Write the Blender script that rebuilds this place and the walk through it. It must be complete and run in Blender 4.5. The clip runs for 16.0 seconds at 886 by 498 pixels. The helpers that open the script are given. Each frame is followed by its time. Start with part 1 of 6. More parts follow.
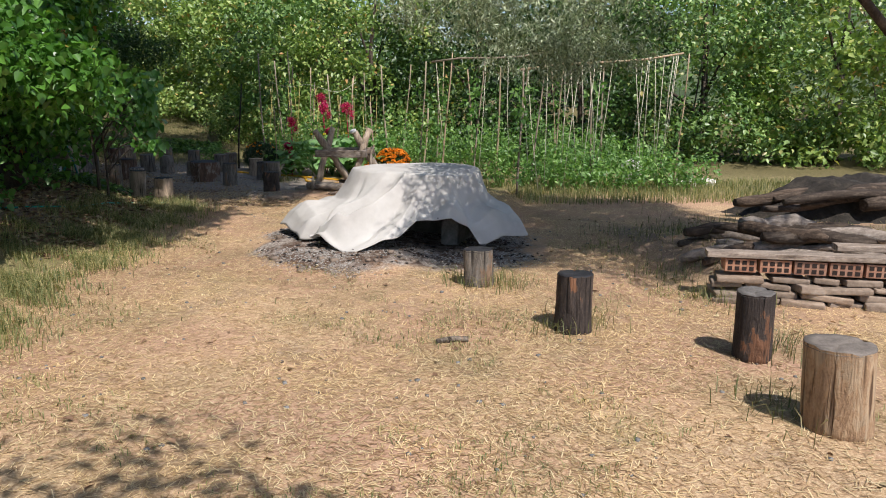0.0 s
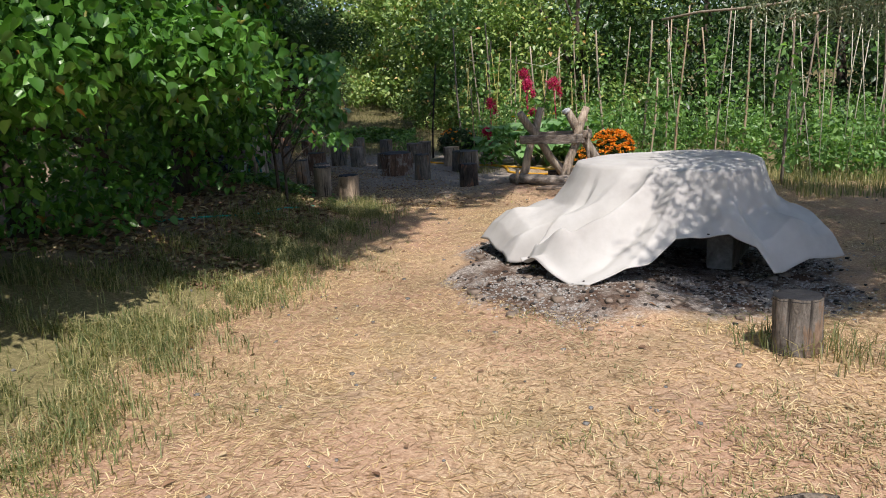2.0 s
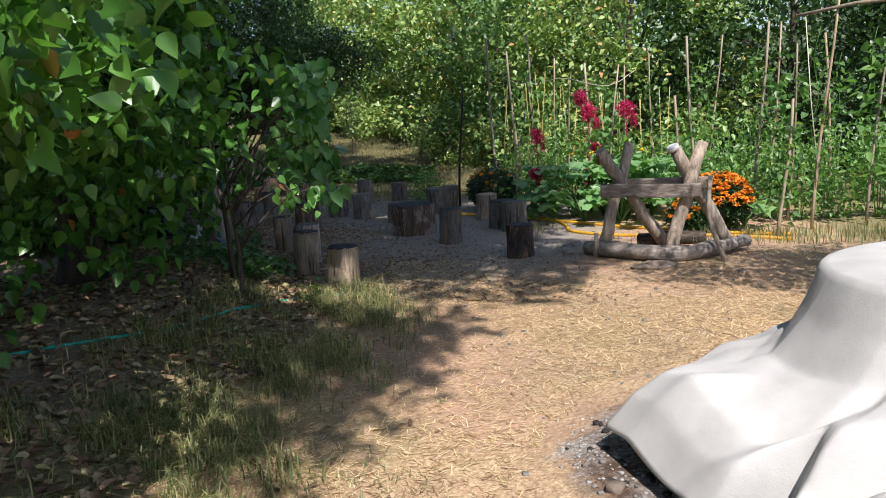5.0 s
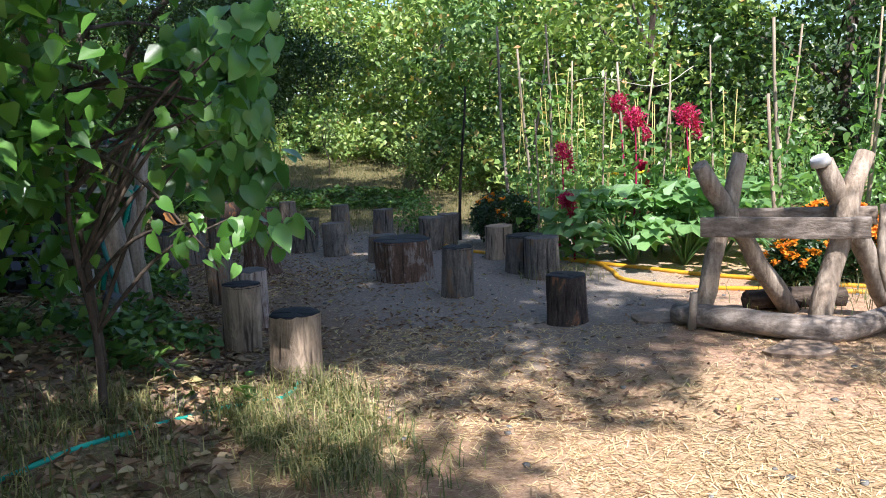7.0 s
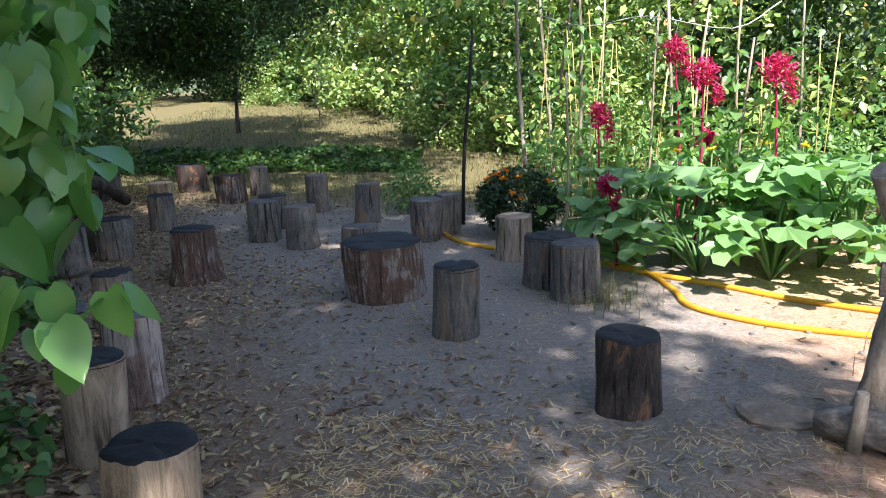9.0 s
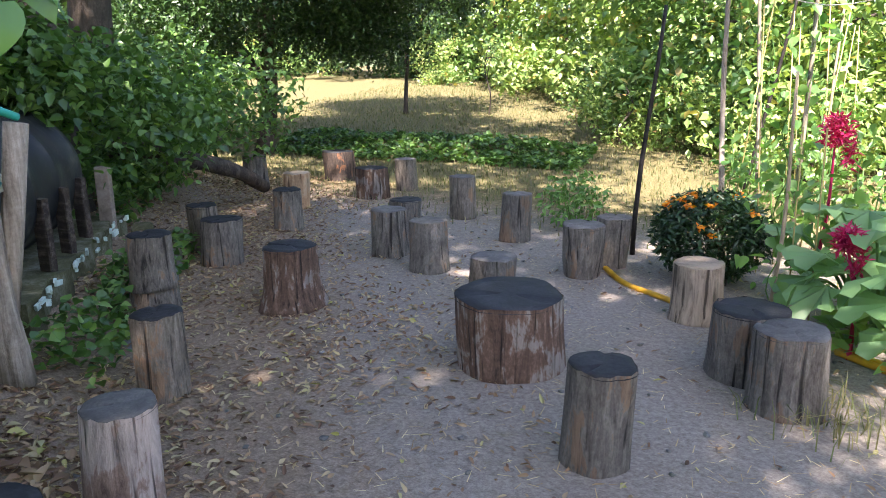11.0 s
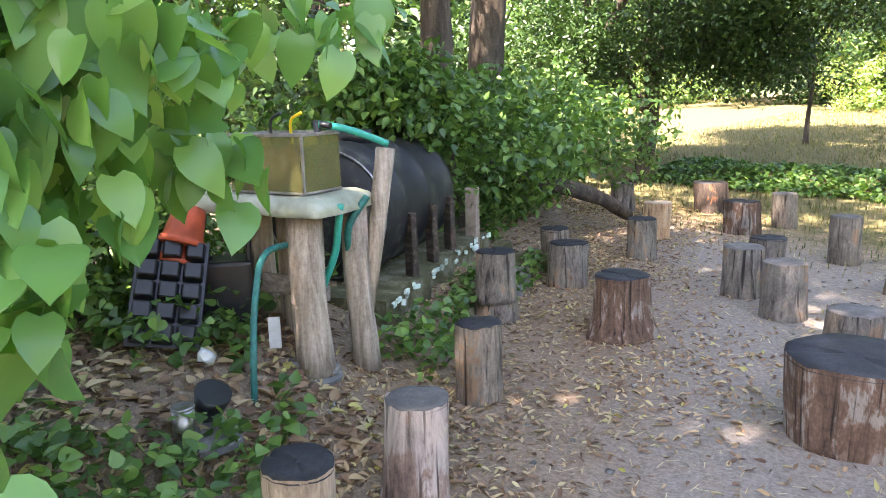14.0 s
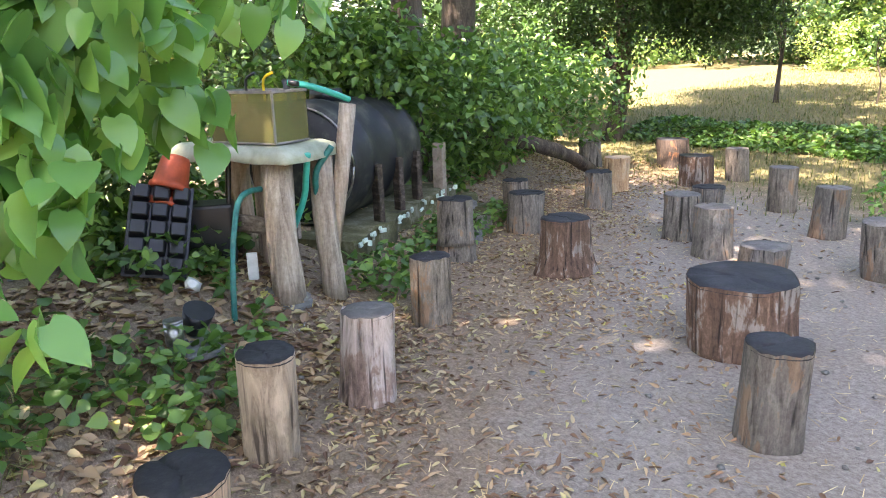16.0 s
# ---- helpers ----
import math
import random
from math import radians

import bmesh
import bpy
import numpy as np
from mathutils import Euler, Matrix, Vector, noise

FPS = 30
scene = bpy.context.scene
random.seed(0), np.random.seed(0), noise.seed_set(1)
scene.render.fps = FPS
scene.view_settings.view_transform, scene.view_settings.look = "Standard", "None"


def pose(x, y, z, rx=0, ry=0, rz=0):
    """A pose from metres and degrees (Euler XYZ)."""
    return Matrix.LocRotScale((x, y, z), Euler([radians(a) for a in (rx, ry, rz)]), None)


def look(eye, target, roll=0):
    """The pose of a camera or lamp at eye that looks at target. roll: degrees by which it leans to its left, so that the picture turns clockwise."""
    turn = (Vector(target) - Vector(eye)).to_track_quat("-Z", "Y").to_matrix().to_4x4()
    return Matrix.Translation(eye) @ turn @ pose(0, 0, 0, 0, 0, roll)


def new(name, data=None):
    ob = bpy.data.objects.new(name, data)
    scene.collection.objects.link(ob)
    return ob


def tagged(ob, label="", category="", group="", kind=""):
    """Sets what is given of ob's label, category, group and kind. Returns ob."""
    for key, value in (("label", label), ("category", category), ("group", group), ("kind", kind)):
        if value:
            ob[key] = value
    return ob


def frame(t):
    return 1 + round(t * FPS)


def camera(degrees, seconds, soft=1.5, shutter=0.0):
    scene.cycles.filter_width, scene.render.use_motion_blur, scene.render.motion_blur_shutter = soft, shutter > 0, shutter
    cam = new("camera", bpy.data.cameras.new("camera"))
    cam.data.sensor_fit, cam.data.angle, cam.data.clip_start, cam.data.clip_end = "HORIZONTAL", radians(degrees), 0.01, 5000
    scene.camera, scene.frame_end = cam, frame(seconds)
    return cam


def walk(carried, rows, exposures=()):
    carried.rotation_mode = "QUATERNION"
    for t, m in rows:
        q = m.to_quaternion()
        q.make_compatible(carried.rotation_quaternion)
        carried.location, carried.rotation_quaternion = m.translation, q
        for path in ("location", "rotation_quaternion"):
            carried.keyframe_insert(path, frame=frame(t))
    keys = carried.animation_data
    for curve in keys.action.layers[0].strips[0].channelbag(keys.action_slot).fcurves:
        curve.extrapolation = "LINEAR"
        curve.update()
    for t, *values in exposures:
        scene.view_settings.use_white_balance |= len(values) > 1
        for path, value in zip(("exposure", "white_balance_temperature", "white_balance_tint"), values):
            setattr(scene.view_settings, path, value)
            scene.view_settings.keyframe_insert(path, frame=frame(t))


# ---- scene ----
cam = camera(62.0, 16.0, soft=1.0)
PATH = [
    (0, (0.194, -0.163, 1.422), (0.387, 1.786, 1.017), 0.5),
    (0.5, (0.169, 0.323, 1.383), (0.135, 2.277, 0.957), -0.7),
    (1, (0.145, 0.884, 1.341), (0.045, 2.83, 0.89), -0.6),
    (1.5, (0.065, 1.451, 1.352), (-0.173, 3.384, 0.898), -0.7),
    (2, (-0.105, 2.029, 1.348), (-0.436, 3.95, 0.9), -3.0),
    (2.5, (-0.258, 2.613, 1.299), (-0.612, 4.529, 0.849), -2.6),
    (3, (-0.401, 3.166, 1.292), (-0.744, 5.084, 0.84), -2.1),
    (3.5, (-0.536, 3.713, 1.292), (-0.833, 5.64, 0.849), -2.0),
    (4, (-0.668, 4.29, 1.302), (-0.951, 6.227, 0.893), -1.8),
    (4.5, (-0.804, 4.88, 1.309), (-1.067, 6.828, 0.94), -3.2),
    (5, (-0.935, 5.425, 1.285), (-1.297, 7.358, 0.918), -3.3),
    (5.2, (-1.001, 5.635, 1.29), (-1.406, 7.56, 0.934), -3.0),
    (7.3, (-1.622, 8.169, 1.062), (-1.912, 10.125, 0.761), -2.2),
    (7.4, (-1.638, 8.266, 1.079), (-1.932, 10.221, 0.776), -1.9),
    (7.5, (-1.663, 8.349, 1.094), (-1.949, 10.302, 0.777), -2.3),
    (8, (-1.765, 8.843, 1.113), (-2.043, 10.789, 0.743), -1.9),
    (8.2, (-1.776, 9.015, 1.124), (-2.048, 10.96, 0.747), -2.4),
    (10.3, (-1.783, 10.867, 1.246), (-2.406, 12.688, 0.7), 0.3),
    (10.5, (-1.807, 10.96, 1.249), (-2.51, 12.755, 0.716), 0.2),
    (11, (-1.903, 11.126, 1.261), (-2.672, 12.907, 0.773), -0.3),
    (11.5, (-1.94, 11.174, 1.274), (-2.772, 12.937, 0.827), 0.2),
    (12, (-1.939, 11.187, 1.265), (-2.846, 12.912, 0.818), 0.4),
    (12.5, (-1.945, 11.198, 1.261), (-2.895, 12.898, 0.809), 0.0),
    (13, (-1.952, 11.191, 1.263), (-3.035, 12.817, 0.836), -1.0),
    (13.5, (-1.852, 11.234, 1.258), (-3.228, 12.629, 0.854), -1.6),
    (14, (-1.639, 11.297, 1.268), (-3.212, 12.465, 0.867), -1.5),
    (14.5, (-1.459, 11.19, 1.27), (-3.057, 12.324, 0.867), -2.5),
    (15, (-1.296, 11.11, 1.272), (-2.863, 12.274, 0.837), -2.5),
    (15.5, (-1.132, 11.116, 1.261), (-2.68, 12.292, 0.792), -1.3),
    (16, (-1.073, 11.13, 1.254), (-2.618, 12.299, 0.757), -1.8),
]

EXPOSURES = [(0, 0.34, 6250, 15), (3.5, 0.44, 6200, 16), (5.2, 0.7, 6000, 16), (7.4, 1.3, 5900, 17), (8.2, 1.4, 5900, 17), (10.4, 2.4, 6300, 21), (12.5, 3.0, 6700, 24), (14, 3.5, 7100, 24), (16, 3.48, 7200, 24)]
walk(cam, [(t, look(eye, target, roll)) for t, eye, target, roll in PATH], EXPOSURES)

# ---- light ----
SUN_FROM = Vector((0.447 * math.cos(radians(55)), -0.894 * math.cos(radians(55)), math.sin(radians(55))))
world = bpy.data.worlds.new("sky")
scene.world = world
world.use_nodes = True
wt = world.node_tree
sky = wt.nodes.new("ShaderNodeTexSky")
sky.sky_type = "NISHITA"
sky.sun_disc = False
sky.sun_elevation = radians(55)
sky.sun_rotation = radians(153)
wt.links.new(sky.outputs[0], wt.nodes["Background"].inputs[0])
wt.nodes["Background"].inputs[1].default_value = 0.1
sun = new("sun", bpy.data.lights.new("sun", "SUN"))
sun.data.energy = 4.6
sun.data.angle = radians(0.55)
sun.data.color = (1.0, 0.94, 0.84)
sun.matrix_world = look(SUN_FROM * 60, (0, 0, 0))

# ---- the lie of the ground ----
rng = np.random.default_rng(7)


def sstep(a, b, v):
    t = np.clip((v - a) / (b - a), 0, 1)
    return t * t * (3 - 2 * t)


def wob(x, y, k=1.0):
    return (np.sin(x * 1.7 * k + 1.3 * np.sin(y * 0.9 * k)) + np.sin(y * 2.1 * k + 1.1 * np.sin(x * 1.3 * k + 2))
            + 0.6 * np.sin((x + y) * 3.7 * k + 0.7)) / 2.6


def left_edge(y):
    return np.where(y < 11, -2.75, -2.75 - (y - 11) * 0.68)


def gz(x, y):
    x, y = np.asarray(x, float), np.asarray(y, float)
    z = -0.21 + 0.012 * wob(x, y) + 0.006 * wob(x * 3, y * 3)
    rise = sstep(0, 1.6, left_edge(y) - x)
    z = z + 0.36 * rise * (1 - sstep(19, 24, y)) + 0.25 * sstep(2, 8, left_edge(y) - x) * (1 - sstep(19, 24, y))
    bank = sstep(-3.2, -5.2, x)
    z = z + (0.24 * bank * sstep(21.5, 22.4, y) + 0.2 * (1 - bank) * sstep(19, 26, y))
    z = z + 0.065 * np.clip(y - 24, 0, 14)
    r = np.hypot(x - 0.55, y - 8.05)
    z = z + 0.1 * sstep(1.85, 1.3, r) * sstep(1.0, 0.3, x) + 0.012 * sstep(1.9, 1.4, r) * wob(x * 4, y * 4)
    z = z + 0.07 * sstep(1.7, 0.6, np.hypot(x + 0.1, y - 12.4))
    terr = sstep(0.0, 0.35, (x - 3.2) * 0.3 + (y - 5.75) * 0.95 - 0.05) * sstep(2.9, 3.6, x) * (1 - sstep(6.5, 9.0, y))
    z = z + 0.26 * terr
    return z


def g1(x, y):
    return float(gz(x, y))


# ---- materials ----
def material(name, rough=0.8, metal=0.0, spec=0.4):
    m = bpy.data.materials.new(name)
    m.use_nodes = True
    b = m.node_tree.nodes["Principled BSDF"]
    b.inputs["Roughness"].default_value = rough
    b.inputs["Metallic"].default_value = metal
    b.inputs["Specular IOR Level"].default_value = spec
    return m, m.node_tree, b


def node(nt, kind, **values):
    n = nt.nodes.new(kind)
    for k, v in values.items():
        n.inputs[k.replace("_", " ")].default_value = v
    return n


def coords(nt, scale=(1, 1, 1), what="Object"):
    tc = nt.nodes.new("ShaderNodeTexCoord")
    mp = node(nt, "ShaderNodeMapping", Scale=scale)
    nt.links.new(tc.outputs[what], mp.inputs["Vector"])
    return mp.outputs[0]


def noise_tex(nt, vec, scale, detail=6.0, rough=0.6, distort=0.0):
    n = node(nt, "ShaderNodeTexNoise", Scale=scale, Detail=detail, Roughness=rough, Distortion=distort)
    nt.links.new(vec, n.inputs["Vector"])
    return n.outputs["Fac"]


def ramp(nt, fac, stops):
    r = nt.nodes.new("ShaderNodeValToRGB")
    el = r.color_ramp.elements
    while len(el) < len(stops):
        el.new(0.5)
    for e, (p, c) in zip(el, stops):
        e.position = p
        e.color = (*c, 1) if len(c) == 3 else c
    nt.links.new(fac, r.inputs[0])
    return r.outputs[0]


def mix(nt, fac, a, b, mode="MIX"):
    n = nt.nodes.new("ShaderNodeMix")
    n.data_type, n.blend_type = "RGBA", mode
    for sock, v in ((n.inputs[0], fac), (n.inputs[6], a), (n.inputs[7], b)):
        if hasattr(v, "links"):
            nt.links.new(v, sock)
        elif isinstance(v, tuple):
            sock.default_value = (*v, 1)
        else:
            sock.default_value = v
    return n.outputs[2]


def maths(nt, op, a, b=0.0, clamp=False):
    n = nt.nodes.new("ShaderNodeMath")
    n.operation, n.use_clamp = op, clamp
    for sock, v in zip(n.inputs, (a, b)):
        if hasattr(v, "links"):
            nt.links.new(v, sock)
        else:
            sock.default_value = v
    return n.outputs[0]


def bump(nt, b, height, strength=0.4, dist=0.02):
    n = node(nt, "ShaderNodeBump", Strength=strength, Distance=dist)
    nt.links.new(height, n.inputs["Height"])
    nt.links.new(n.outputs[0], b.inputs["Normal"])


def random_of(nt):
    return nt.nodes.new("ShaderNodeObjectInfo").outputs["Random"]


def island(nt):
    return nt.nodes.new("ShaderNodeNewGeometry").outputs["Random Per Island"]


def rough_mat(name, dark, mid, light, scale=(6, 6, 6), fine=30, rough=0.85, bumps=0.5, dist=0.02, vary=0.25, spec=0.3):
    """Grain, blotches and relief in three shades, with a tint that differs from object to object."""
    m, nt, b = material(name, rough, 0, spec)
    v = coords(nt, scale)
    n1 = noise_tex(nt, v, 1.0, 8, 0.65, 0.4)
    n2 = noise_tex(nt, coords(nt), fine, 4, 0.7)
    f = maths(nt, "ADD", maths(nt, "MULTIPLY", n1, 0.75), maths(nt, "MULTIPLY", n2, 0.25))
    c = ramp(nt, f, [(0.3, dark), (0.5, mid), (0.68, light)])
    r = random_of(nt)
    c = mix(nt, vary, c, ramp(nt, r, [(0.0, (0.45, 0.45, 0.47)), (0.5, (1, 1, 1)), (1.0, (1.3, 1.1, 0.9))]), "MULTIPLY")
    nt.links.new(c, b.inputs["Base Color"])
    bump(nt, b, f, bumps, dist)
    return m


def leaf_mat(name, stops, translucent=0.28, gloss=0.4, spec=0.5):
    k = 1.5 if stops[0][1][1] > stops[0][1][0] else 1.0
    stops = [(p, tuple(min(0.9, v * k) for v in c)) for p, c in stops]
    m, nt, b = material(name, gloss, 0, spec)
    c = ramp(nt, island(nt), stops)
    big = noise_tex(nt, coords(nt), 0.9, 3)
    c = mix(nt, 0.5, c, ramp(nt, big, [(0.35, (0.62, 0.66, 0.6)), (0.65, (1.25, 1.2, 1.0))]), "MULTIPLY")
    nt.links.new(c, b.inputs["Base Color"])
    tr = nt.nodes.new("ShaderNodeBsdfTranslucent")
    nt.links.new(mix(nt, 1.0, c, (1.3, 1.45, 0.65), "MULTIPLY"), tr.inputs["Color"])
    ms = nt.nodes.new("ShaderNodeMixShader")
    ms.inputs[0].default_value = translucent
    nt.links.new(b.outputs[0], ms.inputs[1])
    nt.links.new(tr.outputs[0], ms.inputs[2])
    nt.links.new(ms.outputs[0], nt.nodes["Material Output"].inputs["Surface"])
    return m


def plain(name, col, rough=0.5, metal=0.0, vary=0.15, scale=12, spec=0.4):
    m, nt, b = material(name, rough, metal, spec)
    n = noise_tex(nt, coords(nt), scale, 6, 0.65)
    lo, hi = tuple(c * (1 - vary * 1.6) for c in col), tuple(min(1, c * (1 + vary)) for c in col)
    nt.links.new(ramp(nt, n, [(0.3, lo), (0.7, hi)]), b.inputs["Base Color"])
    bump(nt, b, n, 0.15, 0.01)
    return m


def bark_mat(name, dark, mid, light, bare, amount, grain=(26, 26, 4.5), rough=0.88, vary=0.5):
    """Fissured bark with blotches and patches where bare wood shows, set differently on each log."""
    m, nt, b = material(name, rough, 0, 0.3)
    shift = nt.nodes.new("ShaderNodeVectorMath")
    shift.operation = "SCALE"
    shift.inputs[0].default_value = (17.0, 9.0, 5.0)
    rnd = random_of(nt)
    nt.links.new(rnd, shift.inputs["Scale"])

    def place(scale):
        add = nt.nodes.new("ShaderNodeVectorMath")
        tc = nt.nodes.new("ShaderNodeTexCoord")
        nt.links.new(tc.outputs["Object"], add.inputs[0])
        nt.links.new(shift.outputs[0], add.inputs[1])
        mp = node(nt, "ShaderNodeMapping", Scale=scale)
        nt.links.new(add.outputs[0], mp.inputs["Vector"])
        return mp.outputs[0]

    streak = noise_tex(nt, place(grain), 1.0, 8, 0.68, 0.9)
    blotch = noise_tex(nt, place((5, 5, 3.2)), 1.0, 5, 0.6, 0.6)
    fleck = noise_tex(nt, place((70, 70, 45)), 1.0, 3, 0.7)
    split = noise_tex(nt, place((34, 34, 1.5)), 1.0, 3, 0.5, 0.35)
    f = maths(nt, "ADD", maths(nt, "MULTIPLY", streak, 0.5), maths(nt, "ADD", maths(nt, "MULTIPLY", blotch, 0.3), maths(nt, "MULTIPLY", fleck, 0.2)))
    c = ramp(nt, f, [(0.34, dark), (0.5, mid), (0.66, light)])
    wood = ramp(nt, streak, [(0.32, tuple(v * 0.35 for v in bare)), (0.5, bare), (0.7, tuple(min(0.8, v * 1.5) for v in bare))])
    patch = ramp(nt, maths(nt, "ADD", blotch, maths(nt, "MULTIPLY", maths(nt, "SUBTRACT", streak, 0.5), 0.5)), [(0.66 - amount * 0.4, (0, 0, 0)), (0.7 - amount * 0.4, (1, 1, 1))])
    c = mix(nt, patch, c, wood)
    c = mix(nt, ramp(nt, split, [(0.33, (0.9, 0.9, 0.9)), (0.41, (0, 0, 0))]), c, tuple(v * 0.6 for v in dark))
    c = mix(nt, vary, c, ramp(nt, rnd, [(0.0, (0.5, 0.5, 0.53)), (0.5, (0.95, 0.95, 0.95)), (1.0, (1.35, 1.15, 0.95))]), "MULTIPLY")
    nt.links.new(c, b.inputs["Base Color"])
    h = maths(nt, "ADD", maths(nt, "MULTIPLY", maths(nt, "MINIMUM", split, 0.45), 1.4), f)
    bump(nt, b, h, 1.0, 0.035)
    return m


BARK = bark_mat("grey weathered bark", (0.035, 0.03, 0.026), (0.17, 0.15, 0.125), (0.36, 0.325, 0.28), (0.22, 0.15, 0.1), 0.2)
BARK_PALE = bark_mat("pale peeled trunk", (0.16, 0.09, 0.05), (0.42, 0.28, 0.165), (0.58, 0.43, 0.28), (0.42, 0.31, 0.2), 0.45, (18, 18, 2.6), 0.8, 0.2)
BARK_TAN = bark_mat("greyish tan stripped trunk", (0.1, 0.075, 0.055), (0.29, 0.23, 0.17), (0.45, 0.375, 0.29), (0.34, 0.27, 0.2), 0.4, (18, 18, 2.6), 0.82, 0.25)
BARK_PINK = bark_mat("pinkish flaking bark", (0.1, 0.065, 0.052), (0.33, 0.23, 0.18), (0.52, 0.42, 0.36), (0.44, 0.36, 0.31), 0.4, (20, 20, 4), 0.85, 0.2)
BARK_RED = bark_mat("reddish peeling bark", (0.025, 0.018, 0.015), (0.15, 0.09, 0.06), (0.36, 0.24, 0.17), (0.26, 0.22, 0.185), 0.3, (19, 19, 3.2))
BARK_DARK = bark_mat("blackish old bark", (0.014, 0.011, 0.01), (0.06, 0.047, 0.04), (0.15, 0.115, 0.09), (0.2, 0.1, 0.055), 0.25, (22, 22, 4))
BARK_TREE = rough_mat("dark living bark", (0.02, 0.016, 0.013), (0.07, 0.055, 0.042), (0.16, 0.13, 0.1), (14, 14, 2.5), 40, 0.92, 0.9, 0.03, 0.3)
CUT_DARK = rough_mat("blackened saw cut", (0.008, 0.008, 0.009), (0.02, 0.02, 0.022), (0.05, 0.05, 0.054), (5, 5, 5), 60, 0.68, 0.5, 0.012, 0.3, 0.3)
CUT_GREY = rough_mat("grey saw cut", (0.05, 0.045, 0.042), (0.13, 0.12, 0.11), (0.24, 0.22, 0.2), (7, 7, 7), 90, 0.8, 0.5, 0.01, 0.4)
CUT_PALE = rough_mat("pale saw cut", (0.16, 0.12, 0.08), (0.34, 0.26, 0.18), (0.45, 0.36, 0.27), (7, 7, 7), 90, 0.8, 0.4, 0.01, 0.3)
OLD_WOOD = rough_mat("silvered timber", (0.07, 0.055, 0.045), (0.24, 0.2, 0.165), (0.42, 0.37, 0.32), (4, 30, 30), 50, 0.85, 0.7, 0.015, 0.3)
OLD_WOOD_UP = rough_mat("silvered pole", (0.1, 0.075, 0.055), (0.32, 0.26, 0.2), (0.54, 0.46, 0.37), (26, 26, 3), 50, 0.85, 0.8, 0.02, 0.3)
ROTTEN = rough_mat("rotten dark log", (0.014, 0.011, 0.009), (0.06, 0.045, 0.034), (0.17, 0.135, 0.105), (3, 22, 22), 40, 0.92, 0.9, 0.03, 0.4)
CANE = rough_mat("dry cane", (0.17, 0.135, 0.09), (0.34, 0.28, 0.2), (0.52, 0.45, 0.34), (20, 20, 2), 60, 0.7, 0.4, 0.01, 0.5)
STONE = rough_mat("field stone", (0.12, 0.09, 0.065), (0.27, 0.21, 0.16), (0.42, 0.35, 0.28), (7, 7, 7), 45, 0.9, 0.7, 0.02, 0.4)
STONE_GREY = rough_mat("grey stone", (0.08, 0.08, 0.075), (0.2, 0.195, 0.18), (0.34, 0.33, 0.31), (7, 7, 7), 45, 0.9, 0.7, 0.02, 0.4)
MOSSY = rough_mat("mossy slab", (0.03, 0.03, 0.016), (0.1, 0.095, 0.045), (0.25, 0.24, 0.18), (6, 6, 6), 50, 0.95, 0.9, 0.02, 0.2)
BRICK = rough_mat("weathered hollow brick", (0.2, 0.1, 0.065), (0.4, 0.22, 0.15), (0.5, 0.34, 0.25), (9, 9, 9), 60, 0.9, 0.6, 0.01, 0.4)
HOLE_SHADE = plain("shaded brick cavity", (0.03, 0.02, 0.016), 0.95)
WHITE_STONE = rough_mat("whitewashed stone", (0.4, 0.38, 0.34), (0.66, 0.64, 0.58), (0.8, 0.78, 0.73), (8, 8, 8), 50, 0.85, 0.5, 0.01, 0.2)
FLAKE = rough_mat("flaking pale green paint", (0.12, 0.13, 0.1), (0.5, 0.6, 0.52), (0.7, 0.78, 0.7), (14, 14, 14), 60, 0.8, 0.6, 0.01, 0.2)
BLACK_PLASTIC = plain("black plastic", (0.012, 0.013, 0.016), 0.38, 0, 0.3, 20, 0.5)
TANK = rough_mat("dusty black tank", (0.008, 0.008, 0.01), (0.02, 0.021, 0.022), (0.1, 0.1, 0.075), (3.5, 3.5, 3.5), 25, 0.55, 0.2, 0.01, 0.05, 0.35)
TERRACOTTA = plain("terracotta plastic", (0.42, 0.075, 0.03), 0.5, 0, 0.2, 14)
TEAL = plain("teal plastic pipe", (0.02, 0.36, 0.27), 0.35, 0, 0.15, 30)
TEAL_DARK = plain("dark green hose", (0.012, 0.14, 0.12), 0.4, 0, 0.25, 40)
YELLOW_HOSE = plain("yellow garden hose", (0.62, 0.33, 0.02), 0.45, 0, 0.2, 9)
STEEL = plain("dull steel", (0.35, 0.34, 0.32), 0.35, 0.9, 0.3, 30)
IRON = plain("rusty dark iron", (0.035, 0.028, 0.024), 0.7, 0.4, 0.4, 30)
WHITE_PLASTIC = plain("white plastic", (0.62, 0.62, 0.6), 0.45, 0, 0.15, 12)
STRING = plain("bleached string", (0.62, 0.58, 0.46), 0.8, 0, 0.1, 30)
YELLOW_STRING = plain("yellow string", (0.42, 0.34, 0.12), 0.7, 0, 0.1, 30)

OLIVE_GREEN = [(0, (0.1, 0.125, 0.08)), (0.6, (0.22, 0.26, 0.18)), (1, (0.4, 0.44, 0.36))]
L_LINDEN = leaf_mat("broad lindens", [(0, (0.03, 0.085, 0.014)), (0.6, (0.06, 0.15, 0.025)), (0.985, (0.1, 0.22, 0.04)), (1, (0.24, 0.1, 0.03))], 0.32, 0.36)
L_HEART = leaf_mat("young linden leaves", [(0, (0.06, 0.155, 0.045)), (0.6, (0.095, 0.215, 0.062)), (1, (0.15, 0.28, 0.08))], 0.34, 0.28)
L_DARK = leaf_mat("dark evergreen", [(0, (0.014, 0.034, 0.01)), (0.7, (0.03, 0.065, 0.018)), (1, (0.055, 0.1, 0.03))], 0.25)
